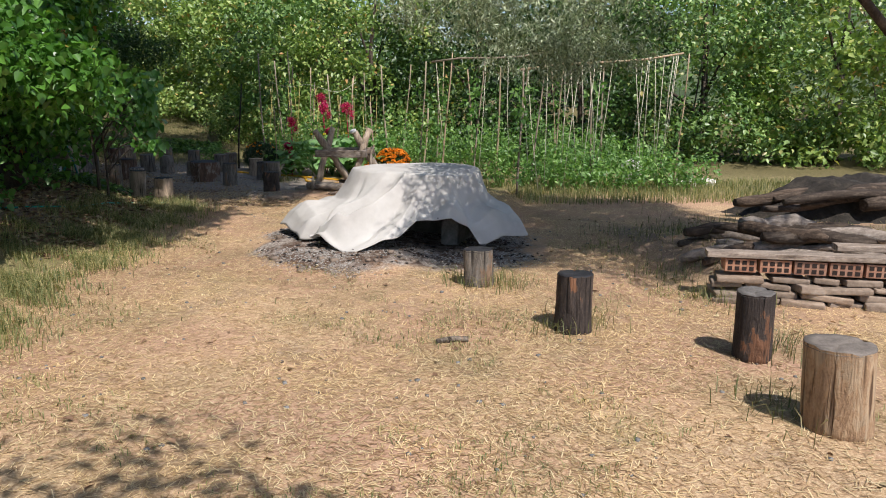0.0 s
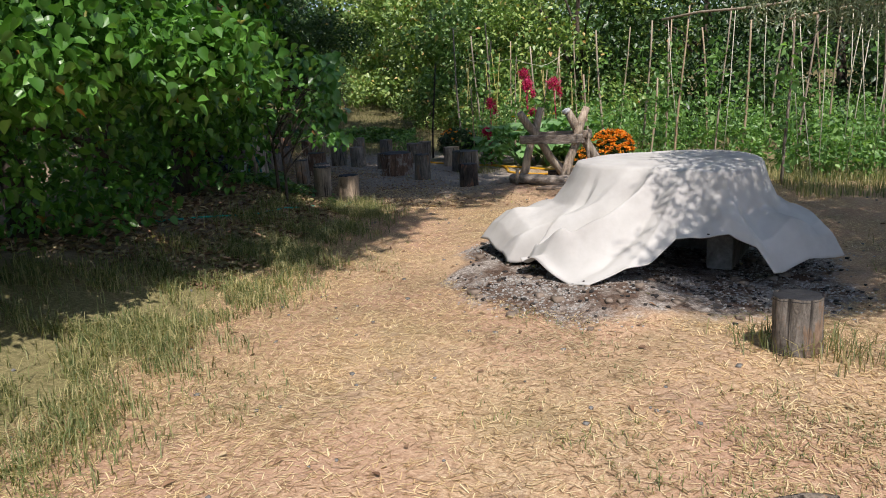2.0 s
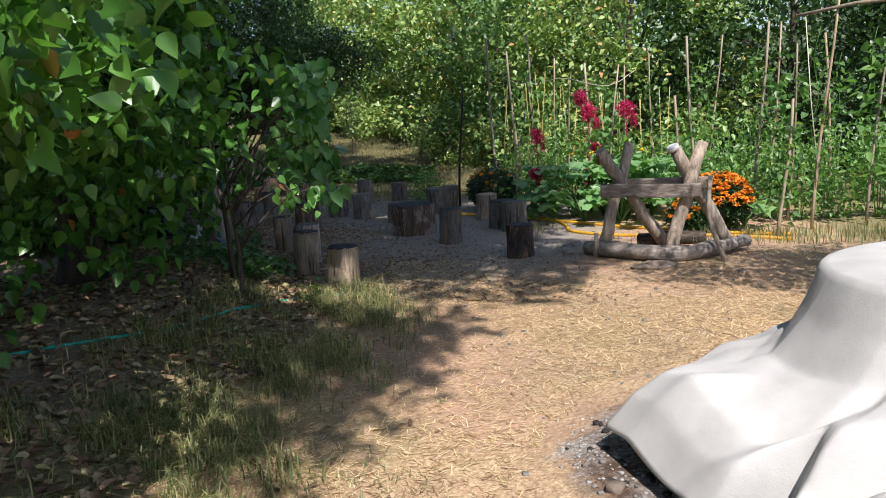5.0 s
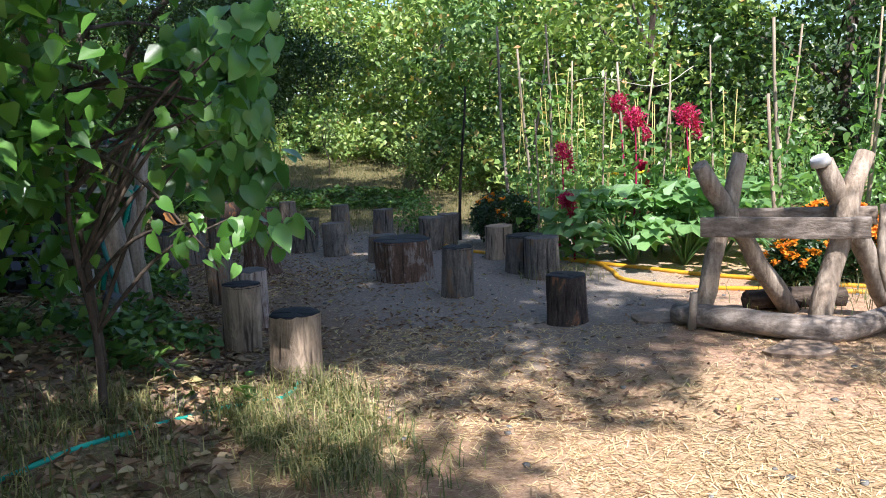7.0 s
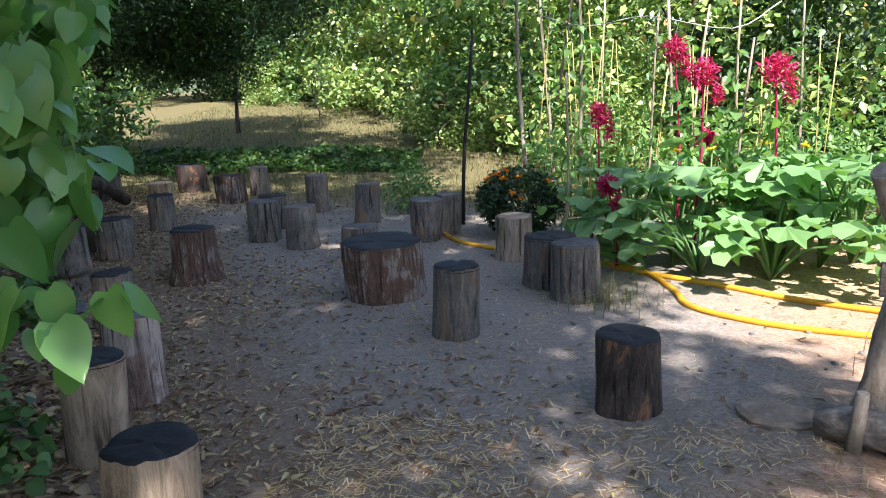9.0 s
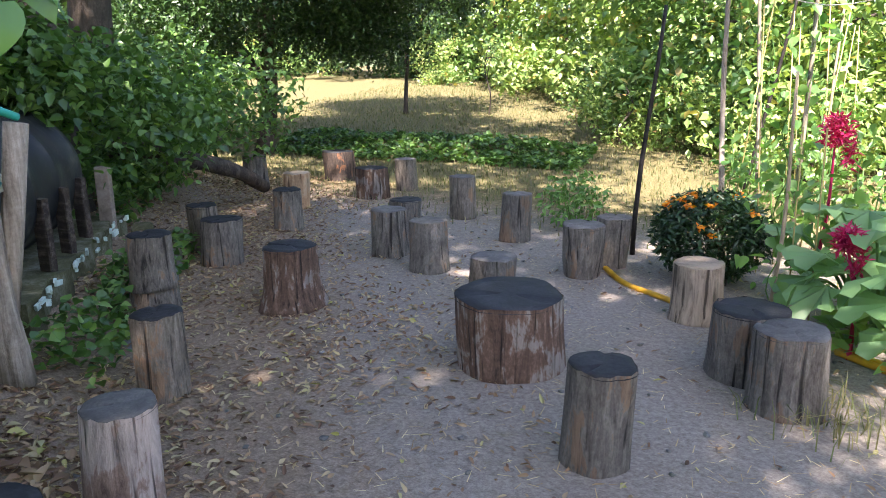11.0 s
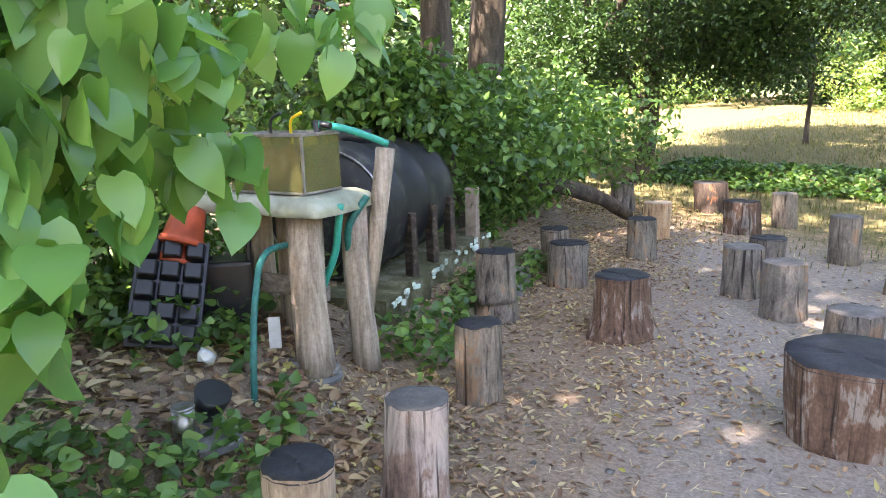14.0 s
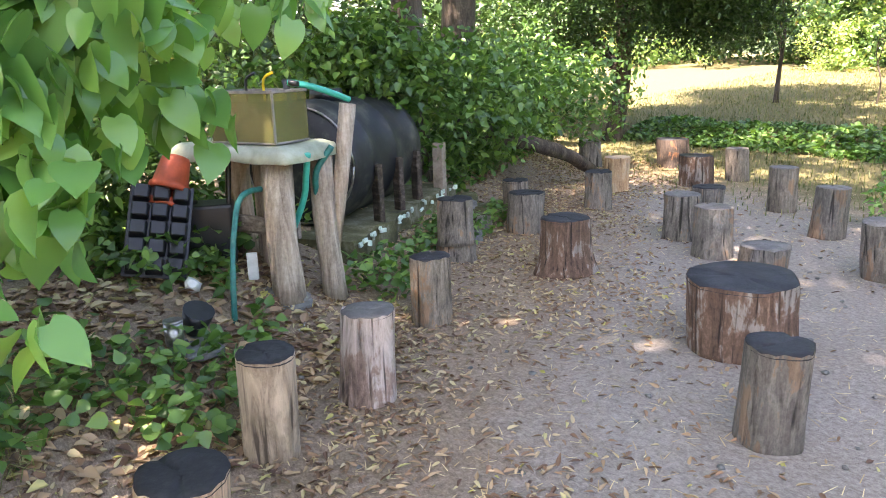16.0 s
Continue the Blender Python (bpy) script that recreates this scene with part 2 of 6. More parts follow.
L_WOOD = leaf_mat("woodland", [(0, (0.045, 0.095, 0.028)), (0.5, (0.1, 0.175, 0.056)), (0.93, (0.19, 0.28, 0.1)), (1, (0.3, 0.22, 0.09))], 0.24)
L_YELLOW = leaf_mat("sunny scrub", [(0, (0.07, 0.125, 0.03)), (0.6, (0.16, 0.235, 0.068)), (0.95, (0.3, 0.35, 0.12)), (1, (0.4, 0.2, 0.08))], 0.26)
L_OLIVE = leaf_mat("silver olive", OLIVE_GREEN, 0.2, 0.5)
L_IVY = leaf_mat("ivy", [(0, (0.024, 0.06, 0.014)), (0.6, (0.06, 0.125, 0.028)), (1, (0.12, 0.2, 0.05))], 0.3, 0.4)
L_GARDEN = leaf_mat("garden greens", [(0, (0.05, 0.115, 0.03)), (0.6, (0.105, 0.2, 0.055)), (1, (0.19, 0.3, 0.1))], 0.4)
L_BEAN = leaf_mat("bean leaves", [(0, (0.05, 0.12, 0.03)), (1, (0.14, 0.24, 0.08))], 0.45)
L_COURGETTE = leaf_mat("courgette leaves", [(0, (0.05, 0.13, 0.04)), (1, (0.14, 0.25, 0.1))], 0.35)
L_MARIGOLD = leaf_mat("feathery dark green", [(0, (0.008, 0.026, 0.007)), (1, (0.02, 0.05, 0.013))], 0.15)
P_ORANGE = leaf_mat("orange petals", [(0, (0.75, 0.2, 0.008)), (1, (0.85, 0.36, 0.015))], 0.3, 0.6)
P_CRIMSON = leaf_mat("crimson plumes", [(0, (0.45, 0.01, 0.09)), (1, (0.7, 0.04, 0.2))], 0.35, 0.6)
P_YELLOW = leaf_mat("yellow petals", [(0, (0.75, 0.5, 0.02)), (1, (0.85, 0.65, 0.04))], 0.3, 0.6)
L_DEAD = leaf_mat("fallen leaves", [(0, (0.1, 0.05, 0.03)), (0.4, (0.27, 0.16, 0.095)), (0.75, (0.45, 0.32, 0.2)), (0.95, (0.45, 0.38, 0.22)), (1, (0.42, 0.38, 0.1))], 0.1, 0.7)
STRAW = leaf_mat("dry straw", [(0, (0.22, 0.13, 0.07)), (0.5, (0.52, 0.37, 0.21)), (1, (0.78, 0.64, 0.42))], 0.15, 0.7)
GRASS = leaf_mat("rough grass", [(0, (0.06, 0.085, 0.026)), (0.5, (0.13, 0.14, 0.055)), (1, (0.33, 0.28, 0.15))], 0.3, 0.6)
GRASS_DRY = leaf_mat("dry lawn", [(0, (0.05, 0.07, 0.022)), (0.5, (0.1, 0.105, 0.042)), (1, (0.2, 0.165, 0.085))], 0.3, 0.6)


def ground_mat():
    m, nt, b = material("earth, straw and grass", 0.95, 0, 0.15)
    v = coords(nt)
    big, mid, fine = noise_tex(nt, v, 0.55, 5, 0.6), noise_tex(nt, v, 4.5, 7, 0.65), noise_tex(nt, v, 38, 5, 0.75)
    tiny = noise_tex(nt, coords(nt, (1, 2.6, 1)), 70, 3, 0.7)

    def zone(name, soft=0.35):
        a = nt.nodes.new("ShaderNodeAttribute")
        a.attribute_name = name
        f = maths(nt, "ADD", a.outputs["Fac"], maths(nt, "MULTIPLY", maths(nt, "SUBTRACT", mid, 0.5), 1.3))
        n = nt.nodes.new("ShaderNodeMapRange")
        n.inputs[1].default_value, n.inputs[2].default_value = 0.5 - soft, 0.5 + soft
        nt.links.new(f, n.inputs[0])
        return n.outputs[0]

    grain = maths(nt, "ADD", maths(nt, "MULTIPLY", fine, 0.6), maths(nt, "MULTIPLY", tiny, 0.4))
    straw = ramp(nt, grain, [(0.34, (0.2, 0.12, 0.065)), (0.5, (0.47, 0.32, 0.185)), (0.64, (0.72, 0.56, 0.36))])
    earth = ramp(nt, grain, [(0.32, (0.24, 0.135, 0.085)), (0.5, (0.44, 0.275, 0.18)), (0.68, (0.62, 0.44, 0.31))])
    straw = mix(nt, ramp(nt, big, [(0.42, (0, 0, 0)), (0.6, (1, 1, 1))]), straw, earth)
    grey = ramp(nt, grain, [(0.32, (0.14, 0.115, 0.092)), (0.5, (0.27, 0.232, 0.195)), (0.68, (0.41, 0.365, 0.31))])
    green = ramp(nt, grain, [(0.3, (0.075, 0.07, 0.03)), (0.5, (0.2, 0.175, 0.08)), (0.7, (0.42, 0.34, 0.18))])
    lawn = ramp(nt, grain, [(0.3, (0.055, 0.06, 0.022)), (0.5, (0.14, 0.12, 0.055)), (0.7, (0.28, 0.22, 0.11))])
    litter = ramp(nt, grain, [(0.3, (0.075, 0.05, 0.034)), (0.5, (0.25, 0.185, 0.13)), (0.72, (0.46, 0.35, 0.25))])
    ash = mix(nt, ramp(nt, mid, [(0.42, (0, 0, 0)), (0.62, (1, 1, 1))]), ramp(nt, grain, [(0.36, (0.035, 0.025, 0.02)), (0.55, (0.13, 0.085, 0.06)), (0.7, (0.28, 0.2, 0.15))]), ramp(nt, grain, [(0.36, (0.08, 0.062, 0.05)), (0.5, (0.3, 0.26, 0.22)), (0.62, (0.62, 0.57, 0.52))]))
    patch = noise_tex(nt, coords(nt, (1, 1, 1)), 1.3, 4, 0.6)
    straw = mix(nt, ramp(nt, patch, [(0.52, (0, 0, 0)), (0.72, (0.55, 0.55, 0.55))]), straw, green)
    straw = mix(nt, ramp(nt, noise_tex(nt, v, 2.3, 5, 0.65), [(0.3, (0.5, 0.5, 0.5)), (0.48, (0, 0, 0))]), straw, litter)
    c = mix(nt, zone("arena"), straw, grey)
    c = mix(nt, zone("litter"), c, litter)
    c = mix(nt, zone("verge"), c, green)
    c = mix(nt, zone("lawn"), c, lawn)
    c = mix(nt, zone("ash", 0.2), c, ash)
    nt.links.new(c, b.inputs["Base Color"])
    bump(nt, b, maths(nt, "ADD", grain, mid), 0.7, 0.025)
    return m


GROUND = ground_mat()


# ---- mesh helpers ----
def mesh_of(name, verts, faces, mat, smooth=False):
    me = bpy.data.meshes.new(name)
    me.from_pydata([tuple(v) for v in verts], [], [tuple(f) for f in faces])
    me.materials.append(mat)
    if smooth:
        me.shade_smooth()
    me.update()
    return me


def big_mesh(name, verts, quads, mat, smooth=False):
    """A mesh of equal polygons from arrays, quickly."""
    me = bpy.data.meshes.new(name)
    n, k = quads.shape
    me.vertices.add(len(verts))
    me.vertices.foreach_set("co", np.ascontiguousarray(verts, np.float32).ravel())
    me.loops.add(n * k)
    me.loops.foreach_set("vertex_index", np.ascontiguousarray(quads, np.int32).ravel())
    me.polygons.add(n)
    me.polygons.foreach_set("loop_start", np.arange(0, n * k, k, dtype=np.int32))
    me.polygons.foreach_set("loop_total", np.full(n, k, np.int32))
    me.materials.append(mat)
    me.update(calc_edges=True)
    if smooth:
        me.shade_smooth()
    return me


def thing(name, at=(0, 0, 0), label="", category="", group="", kind="", turn=0):
    ob = new(name)
    ob.empty_display_size = 0.1
    ob.matrix_world = pose(*at, 0, 0, turn)
    return tagged(ob, label, category, group, kind)


def part(name, data, mat, parent, label=""):
    """One mesh object under a thing or part; data: a bmesh or a mesh, in the parent's own space."""
    if isinstance(data, bmesh.types.BMesh):
        me = bpy.data.meshes.new(name)
        data.to_mesh(me)
        data.free()
        me.materials.append(mat)
    else:
        me = data
    ob = new(name, me)
    ob.parent = parent
    return tagged(ob, label)


def single(name, data, mat, at, label, category, group="", kind="", turn=0):
    if isinstance(data, bmesh.types.BMesh):
        me = bpy.data.meshes.new(name)
        data.to_mesh(me)
        data.free()
        me.materials.append(mat)
    else:
        me = data
    ob = new(name, me)
    ob.matrix_world = pose(*at, 0, 0, turn)
    return tagged(ob, label, category, group, kind)


def tube(bm, pts, radii, segs=8, rough=0.0, seed=0, smooth=True):
    """A tapered, slightly uneven round limb along points."""
    rr = random.Random(seed)
    pts = [Vector(p) for p in pts]
    rings = []
    side = None
    for i, p in enumerate(pts):
        d = (pts[min(i + 1, len(pts) - 1)] - pts[max(i - 1, 0)]).normalized()
        if side is None:
            side = d.orthogonal().normalized()
        side = (side - d * side.dot(d)).normalized()
        up = d.cross(side)
        r = radii[i] if hasattr(radii, "__len__") else radii
        rings.append([bm.verts.new(p + (side * math.cos(a) + up * math.sin(a)) * r * (1 + rough * rr.uniform(-1, 1)))
                      for a in (2 * math.pi * k / segs for k in range(segs))])
    for a, b in zip(rings, rings[1:]):
        for k in range(segs):
            f = bm.faces.new((a[k], a[(k + 1) % segs], b[(k + 1) % segs], b[k]))
            f.smooth = smooth
    bm.faces.new(rings[0][::-1])
    bm.faces.new(rings[-1])
    return bm


def box(bm, size, m=None, bevel=0.0):
    r = bmesh.ops.create_cube(bm, size=1, matrix=(m or Matrix()) @ Matrix.Diagonal((*size, 1)))
    if bevel:
        es = list({e for v in r["verts"] for e in v.link_edges})
        bmesh.ops.bevel(bm, geom=es, offset=bevel, segments=2, affect="EDGES", profile=0.6)
    return bm


def curve_pts(pts, n=8):
    """Points of a smooth line through pts."""
    p = [Vector(q) for q in pts]
    p = [p[0] * 2 - p[1]] + p + [p[-1] * 2 - p[-2]]
    out = []
    for i in range(1, len(p) - 2):
        for k in range(n):
            t = k / n
            a, b, c, d = p[i - 1:i + 3]
            out.append(0.5 * (2 * b + (c - a) * t + (2 * a - 5 * b + 4 * c - d) * t * t + (3 * b - a - 3 * c + d) * t ** 3))
    out.append(p[-2])
    return out


def leaves(name, P, size, mat, aspect=0.6, droop=0.4, upness=0.6, full=True, out=None, fold=0.25):
    """A mesh of many single leaves at the places P: pointed ovals folded along the rib."""
    P = np.asarray(P, float)
    n = len(P)
    size = np.broadcast_to(np.asarray(size, float), (n,)) * rng.uniform(0.65, 1.25, n)
    nrm = rng.normal(size=(n, 3))
    nrm[:, 2] = np.abs(nrm[:, 2]) + upness
    nrm /= np.linalg.norm(nrm, axis=1)[:, None]
    d = rng.normal(size=(n, 3))
    if out is not None:
        d += np.asarray(out)
    d[:, 2] -= droop * 2
    d -= nrm * (d * nrm).sum(1)[:, None]
    d /= np.linalg.norm(d, axis=1)[:, None] + 1e-9
    s = np.cross(nrm, d)
    L, W = size[:, None], (size * aspect * 0.5)[:, None]
    if full:
        row = [(0, 0), (0.07, 0.62), (0.3, 0.98), (0.62, 0.66), (1, 0), (0.62, -0.66), (0.3, -0.98), (0.07, -0.62)]
        q = np.array([[0, 4, 3, 2, 1], [0, 7, 6, 5, 4]])
    else:
        row = [(0, 0), (0.42, 1), (1, 0), (0.42, -1)]
        q = np.array([[0, 2, 1], [0, 3, 2]])
    V = np.stack([P + d * L * a + s * W * b + nrm * (abs(b) * W * fold - (a * a) * L * 0.18) for a, b in row], 1)
    k = len(row)
    F = (q[None] + (np.arange(n) * k)[:, None, None]).reshape(-1, q.shape[1])
    return big_mesh(name, V.reshape(-1, 3), F, mat)


def heart_leaves(name, P, size, mat, droop=1.6, upness=0.15):
    """Large smooth heart-shaped leaves, cupped along the rib and drooping at the tip."""
    P = np.asarray(P, float)
    n = len(P)
    size = size * rng.uniform(0.6, 1.25, n)
    nrm = rng.normal(size=(n, 3))
    nrm[:, 2] = np.abs(nrm[:, 2]) + upness
    nrm[:, :2] += (0.55, -0.75)
    nrm /= np.linalg.norm(nrm, axis=1)[:, None]
    d = rng.normal(size=(n, 3))
    d[:, 2] -= droop * 2
    d -= nrm * (d * nrm).sum(1)[:, None]
    d /= np.linalg.norm(d, axis=1)[:, None] + 1e-9
    s = np.cross(nrm, d)
    L, W = size[:, None], size[:, None] * rng.uniform(0.36, 0.46, n)[:, None]
    cup, curl = rng.uniform(-0.1, 0.4, n)[:, None], rng.uniform(0.1, 0.45, n)[:, None]
    us, ws = (0.0, 0.1, 0.26, 0.44, 0.62, 0.8, 0.92, 1.0), (0.5, 0.86, 1.0, 0.95, 0.74, 0.42, 0.16, 0.0)
    vs = (-1.0, -0.5, 0.0, 0.5, 1.0)
    V = np.stack([P + d * L * (u - 0.1 * abs(v) * (1 - u) ** 3) + s * W * w * v + nrm * (L * (cup * w * w * v * v * 0.35 - curl * u * u + 0.014 * math.sin(9 * u + 5 * v)))
                  for u, w in zip(us, ws) for v in vs], 1)
    q = np.array([[i * 5 + j, i * 5 + j + 1, i * 5 + j + 6, i * 5 + j + 5] for i in range(7) for j in range(4)])
    F = (q[None] + (np.arange(n) * 40)[:, None, None]).reshape(-1, 4)
    return big_mesh(name, V.reshape(-1, 3), F, mat, True)


def blades(name, P, h, w, mat, lie=0.3, flat=False):
    """Grass blades or straws: narrow bent strips."""
    P = np.asarray(P, float)
    n = len(P)
    h = np.broadcast_to(np.asarray(h, float), (n,)) * rng.uniform(0.5, 1.35, n)
    a = rng.uniform(0, 2 * np.pi, n)
    hd = np.stack([np.cos(a), np.sin(a), np.zeros(n)], 1)
    sd = np.stack([-np.sin(a), np.cos(a), np.zeros(n)], 1) * w
    if flat:
        up = np.zeros((n, 3))
        up[:, 2] = rng.uniform(-0.05, 0.25, n)
        tip = P + (hd + up) * h[:, None]
    else:
        l = rng.uniform(0, lie, n)[:, None] * 2
        z = np.array([0, 0, 1.0])
        mid = P + (z * 0.6 + hd * l * 0.2) * h[:, None]
        tip = P + (z * (1 - l * 0.25) + hd * l * 0.8) * h[:, None]
    if flat:
        V = np.stack([P - sd, P + sd, tip + sd * 0.6, tip - sd * 0.6], 1)
        return big_mesh(name, V.reshape(-1, 3), np.arange(n * 4).reshape(-1, 4), mat)
    V = np.stack([P - sd, P + sd, mid + sd * 0.8, mid - sd * 0.8, tip + sd * 0.25, tip - sd * 0.25], 1)
    q = np.array([[0, 1, 2, 3], [3, 2, 4, 5]])
    F = (q[None] + (np.arange(n) * 6)[:, None, None]).reshape(-1, 4)
    return big_mesh(name, V.reshape(-1, 3), F, mat)


def clump_points(centres, spread, per, squash=0.8):
    """Leaf places gathered in loose clumps round the centres."""
    C = np.asarray(centres, float)
    sp = np.broadcast_to(np.asarray(spread, float), (len(C),))
    P = np.repeat(C, per, 0)
    q = rng.normal(size=P.shape)
    q /= np.linalg.norm(q, axis=1)[:, None]
    q *= (rng.uniform(0.15, 1, len(P)) ** 0.5)[:, None]
    q[:, 2] *= squash
    return P + q * np.repeat(sp, per)[:, None]


def in_blob(n, c, r, hollow=0.45):
    q = rng.normal(size=(n, 3))
    q /= np.linalg.norm(q, axis=1)[:, None]
    q *= (rng.uniform(hollow ** 3, 1, n) ** (1 / 3))[:, None]
    return np.asarray(c) + q * np.asarray(r)


def tree(name, base, top, trunk_r, centres, spread, per, leaf, leafmat, bark, label, category="tree", group="",
         aspect=0.6, limbs=9, full=False, droop=0.4, lean=(0, 0), seed=1, upness=0.5, heart=False):
    """Trunk, limbs that reach for the clumps, and a crown of single leaves."""
    bx, by = base
    bz = g1(bx, by) - 0.05
    root = thing(name, (bx, by, bz), label, category, group)
    rr = random.Random(seed)
    tip = Vector((lean[0], lean[1], top - bz))
    mids = [Vector((0, 0, 0)), tip * 0.3 + Vector((rr.uniform(-.12, .12), rr.uniform(-.12, .12), 0)),
            tip * 0.65 + Vector((rr.uniform(-.2, .2), rr.uniform(-.2, .2), 0)), tip]
    bm = bmesh.new()
    pts = curve_pts(mids, 5)
    n = len(pts)
    tube(bm, pts, [trunk_r * (1.25 if k == 0 else 1) * (1 - 0.8 * k / n) for k in range(n)], 10, 0.06, seed)
    part("trunk", bm, bark, root)
    C = np.asarray(centres) - np.array([bx, by, bz])
    pick = rr.sample(range(len(C)), min(limbs, len(C)))
    for k in pick:
        f = rr.uniform(0.3, 0.95)
        a = pts[int(f * (n - 1))]
        e = Vector(C[k])
        mid = (a + e) * 0.5 + Vector((0, 0, 0.12 * (e - a).length))
        bm = bmesh.new()
        r0 = max(0.012, trunk_r * (1 - 0.8 * f) * 0.6)
        lp = curve_pts([a, mid, e], 4)
        tube(bm, lp, [r0 * (1 - 0.8 * q / len(lp)) for q in range(len(lp))], 6, 0.05, k)
        part("limb", bm, bark, root)
    P = clump_points(C, spread, per)
    part("crown", heart_leaves("crown", P, leaf, leafmat, droop, upness) if heart else leaves("crown", P, leaf, leafmat, aspect, droop, upness, full), leafmat, root)
    return root


def keep(P, f):
    P = np.asarray(P)
    return P[f(P)]


# ---- ground ----
def axis(lo, hi, step, far, growth=1.22):
    v = list(np.arange(lo, hi + 1e-6, step))
    s, a, b = step, lo, hi
    while b < far:
        s *= growth
        a, b = a - s, b + s
        v = [a] + v + [b]
    return np.array(v)


gx, gy = axis(-9.5, 7.0, 0.11, 420), axis(-1.5, 24.0, 0.11, 420)
GX, GY = np.meshgrid(gx, gy)
GZ = gz(GX, GY)
idx = np.arange(GX.size).reshape(GX.shape)
quads = np.stack([idx[:-1, :-1], idx[:-1, 1:], idx[1:, 1:], idx[1:, :-1]], -1).reshape(-1, 4)
gme = big_mesh("ground", np.stack([GX, GY, GZ], -1).reshape(-1, 3), quads, GROUND, True)
edge = left_edge(GY)
zones = {
    "verge": np.maximum(sstep(0.3, -0.2, GX - edge) * np.maximum(sstep(-1.0, -0.4, GX - edge), sstep(7.5, 6.5, GY)) * sstep(11.5, 9.5, GY), 0.85 * sstep(11.2, 12.5, GY) * sstep(1.3, 2.2, GX)),
    "arena": sstep(10.6, 12.4, GY - 0.6 * (GX + 2)) * sstep(0.0, -1.3, GX) * sstep(20, 17, GY),
    "litter": np.maximum(np.maximum(sstep(1.9, 0.3, GX - edge) * sstep(10.5, 11.5, GY) * sstep(20, 16, GY), sstep(-0.3, -0.8, GX - edge) * sstep(6.5, 7.5, GY) * sstep(20, 16, GY)), sstep(2.8, 3.4, GX) * sstep(9.5, 8.5, GY) * sstep(5.5, 6.5, GY)),
    "lawn": sstep(16.8, 19.5, GY + 0.25 * (GX + 4)),
    "ash": sstep(1.85, 1.2, np.hypot(GX - 0.55, (GY - 7.95) * 1.05) + 0.22 * wob(GX * 2, GY * 2)),
}
for key, val in zones.items():
    gme.attributes.new(key, "FLOAT", "POINT").data.foreach_set("value", np.clip(val, 0, 1).astype(np.float32).ravel())
ground = new("ground", gme)
tagged(ground, "dry trodden earth with straw, ash and rough grass", "ground", "", "structure")


# ---- sawn stumps ----
def stump(x, y, r, h, bark, cut, label, turn=0.0, flare=1.08, lean=(0, 0), zg=None, seed=None, name="tree_stump", group="log seats", cat="stump"):
    seed = int((x * 31 + y * 17) * 100) & 0xffff if seed is None else seed
    rr = random.Random(seed)
    z0 = (g1(x, y) if zg is None else zg) - 0.03
    root = thing(name, (x, y, z0), label, cat, group, "", turn)
    H = h + 0.03
    segs, rows = 28, 9
    ph = [rr.uniform(0, 6.28) for _ in range(5)]
    am = [rr.uniform(0.012, 0.045) / (1 + 0.3 * q) for q in range(5)]
    if lean == (0, 0):
        lean = (rr.uniform(-0.03, 0.03), rr.uniform(-0.03, 0.03))
    oval = rr.uniform(-0.05, 0.05)
    ridge = [rr.uniform(-0.022, 0.022) for _ in range(segs)]

    def rad(a, f, k):
        w = 1 + sum(am[q] * math.sin((q + 2) * a + ph[q] + f * 0.8) for q in range(5)) + oval * math.cos(2 * a) + ridge[k % segs] * (0.7 + 0.3 * math.sin(f * 7 + k))
        fl = 1 + (flare - 1) * max(0, 1 - f * 2.2) ** 1.5 + (flare - 1) * 0.5 * (1 - f)
        return r * w * fl

    bm = bmesh.new()
    rings = []
    for i in range(rows):
        f = i / (rows - 1)
        off = Vector((lean[0] * f, lean[1] * f, H * f))
        rings.append([bm.verts.new(off + Vector((math.cos(2 * math.pi * k / segs), math.sin(2 * math.pi * k / segs), 0)) * rad(2 * math.pi * k / segs, f, k)
                                   + Vector((0, 0, rr.uniform(-0.006, 0.006) if i == rows - 1 else 0))) for k in range(segs)])
    for a, b in zip(rings, rings[1:]):
        for k in range(segs):
            bm.faces.new((a[k], a[(k + 1) % segs], b[(k + 1) % segs], b[k])).smooth = True
    bm.faces.new(rings[0][::-1])
    part("bark", bm, bark, root)
    bm = bmesh.new()
    tilt = (rr.uniform(-0.03, 0.03), rr.uniform(-0.03, 0.03))
    rows2 = [1.0, 0.97, 0.7, 0.4, 0.15]
    rr2 = []
    crack = rr.randrange(segs)
    for i, f in enumerate(rows2):
        lst = []
        for k in range(segs):
            a = 2 * math.pi * k / segs
            d = Vector((math.cos(a), math.sin(a), 0)) * rad(a, 1, k) * f * (1.004 if i == 0 else 1)
            zz = H + (-0.012 if i == 0 else 0.004) + d.x * tilt[0] + d.y * tilt[1] + rr.uniform(-0.0012, 0.0012)
            if i >= 1 and k in (crack, (crack + segs // 2 + 3) % segs):
                zz -= 0.012
            lst.append(bm.verts.new(d + Vector((lean[0], lean[1], zz))))
        rr2.append(lst)
    for a, b in zip(rr2, rr2[1:]):
        for k in range(segs):
            bm.faces.new((a[k], a[(k + 1) % segs], b[(k + 1) % segs], b[k])).smooth = True
    bm.faces.new(rr2[-1]).smooth = True
    part("cut_face", bm, cut, root)
    return root


GREY_SEAT = "grey weathered upright log seat standing on bare earth"
DARK_SEAT = "dark weathered log seat with blackened saw-cut top"
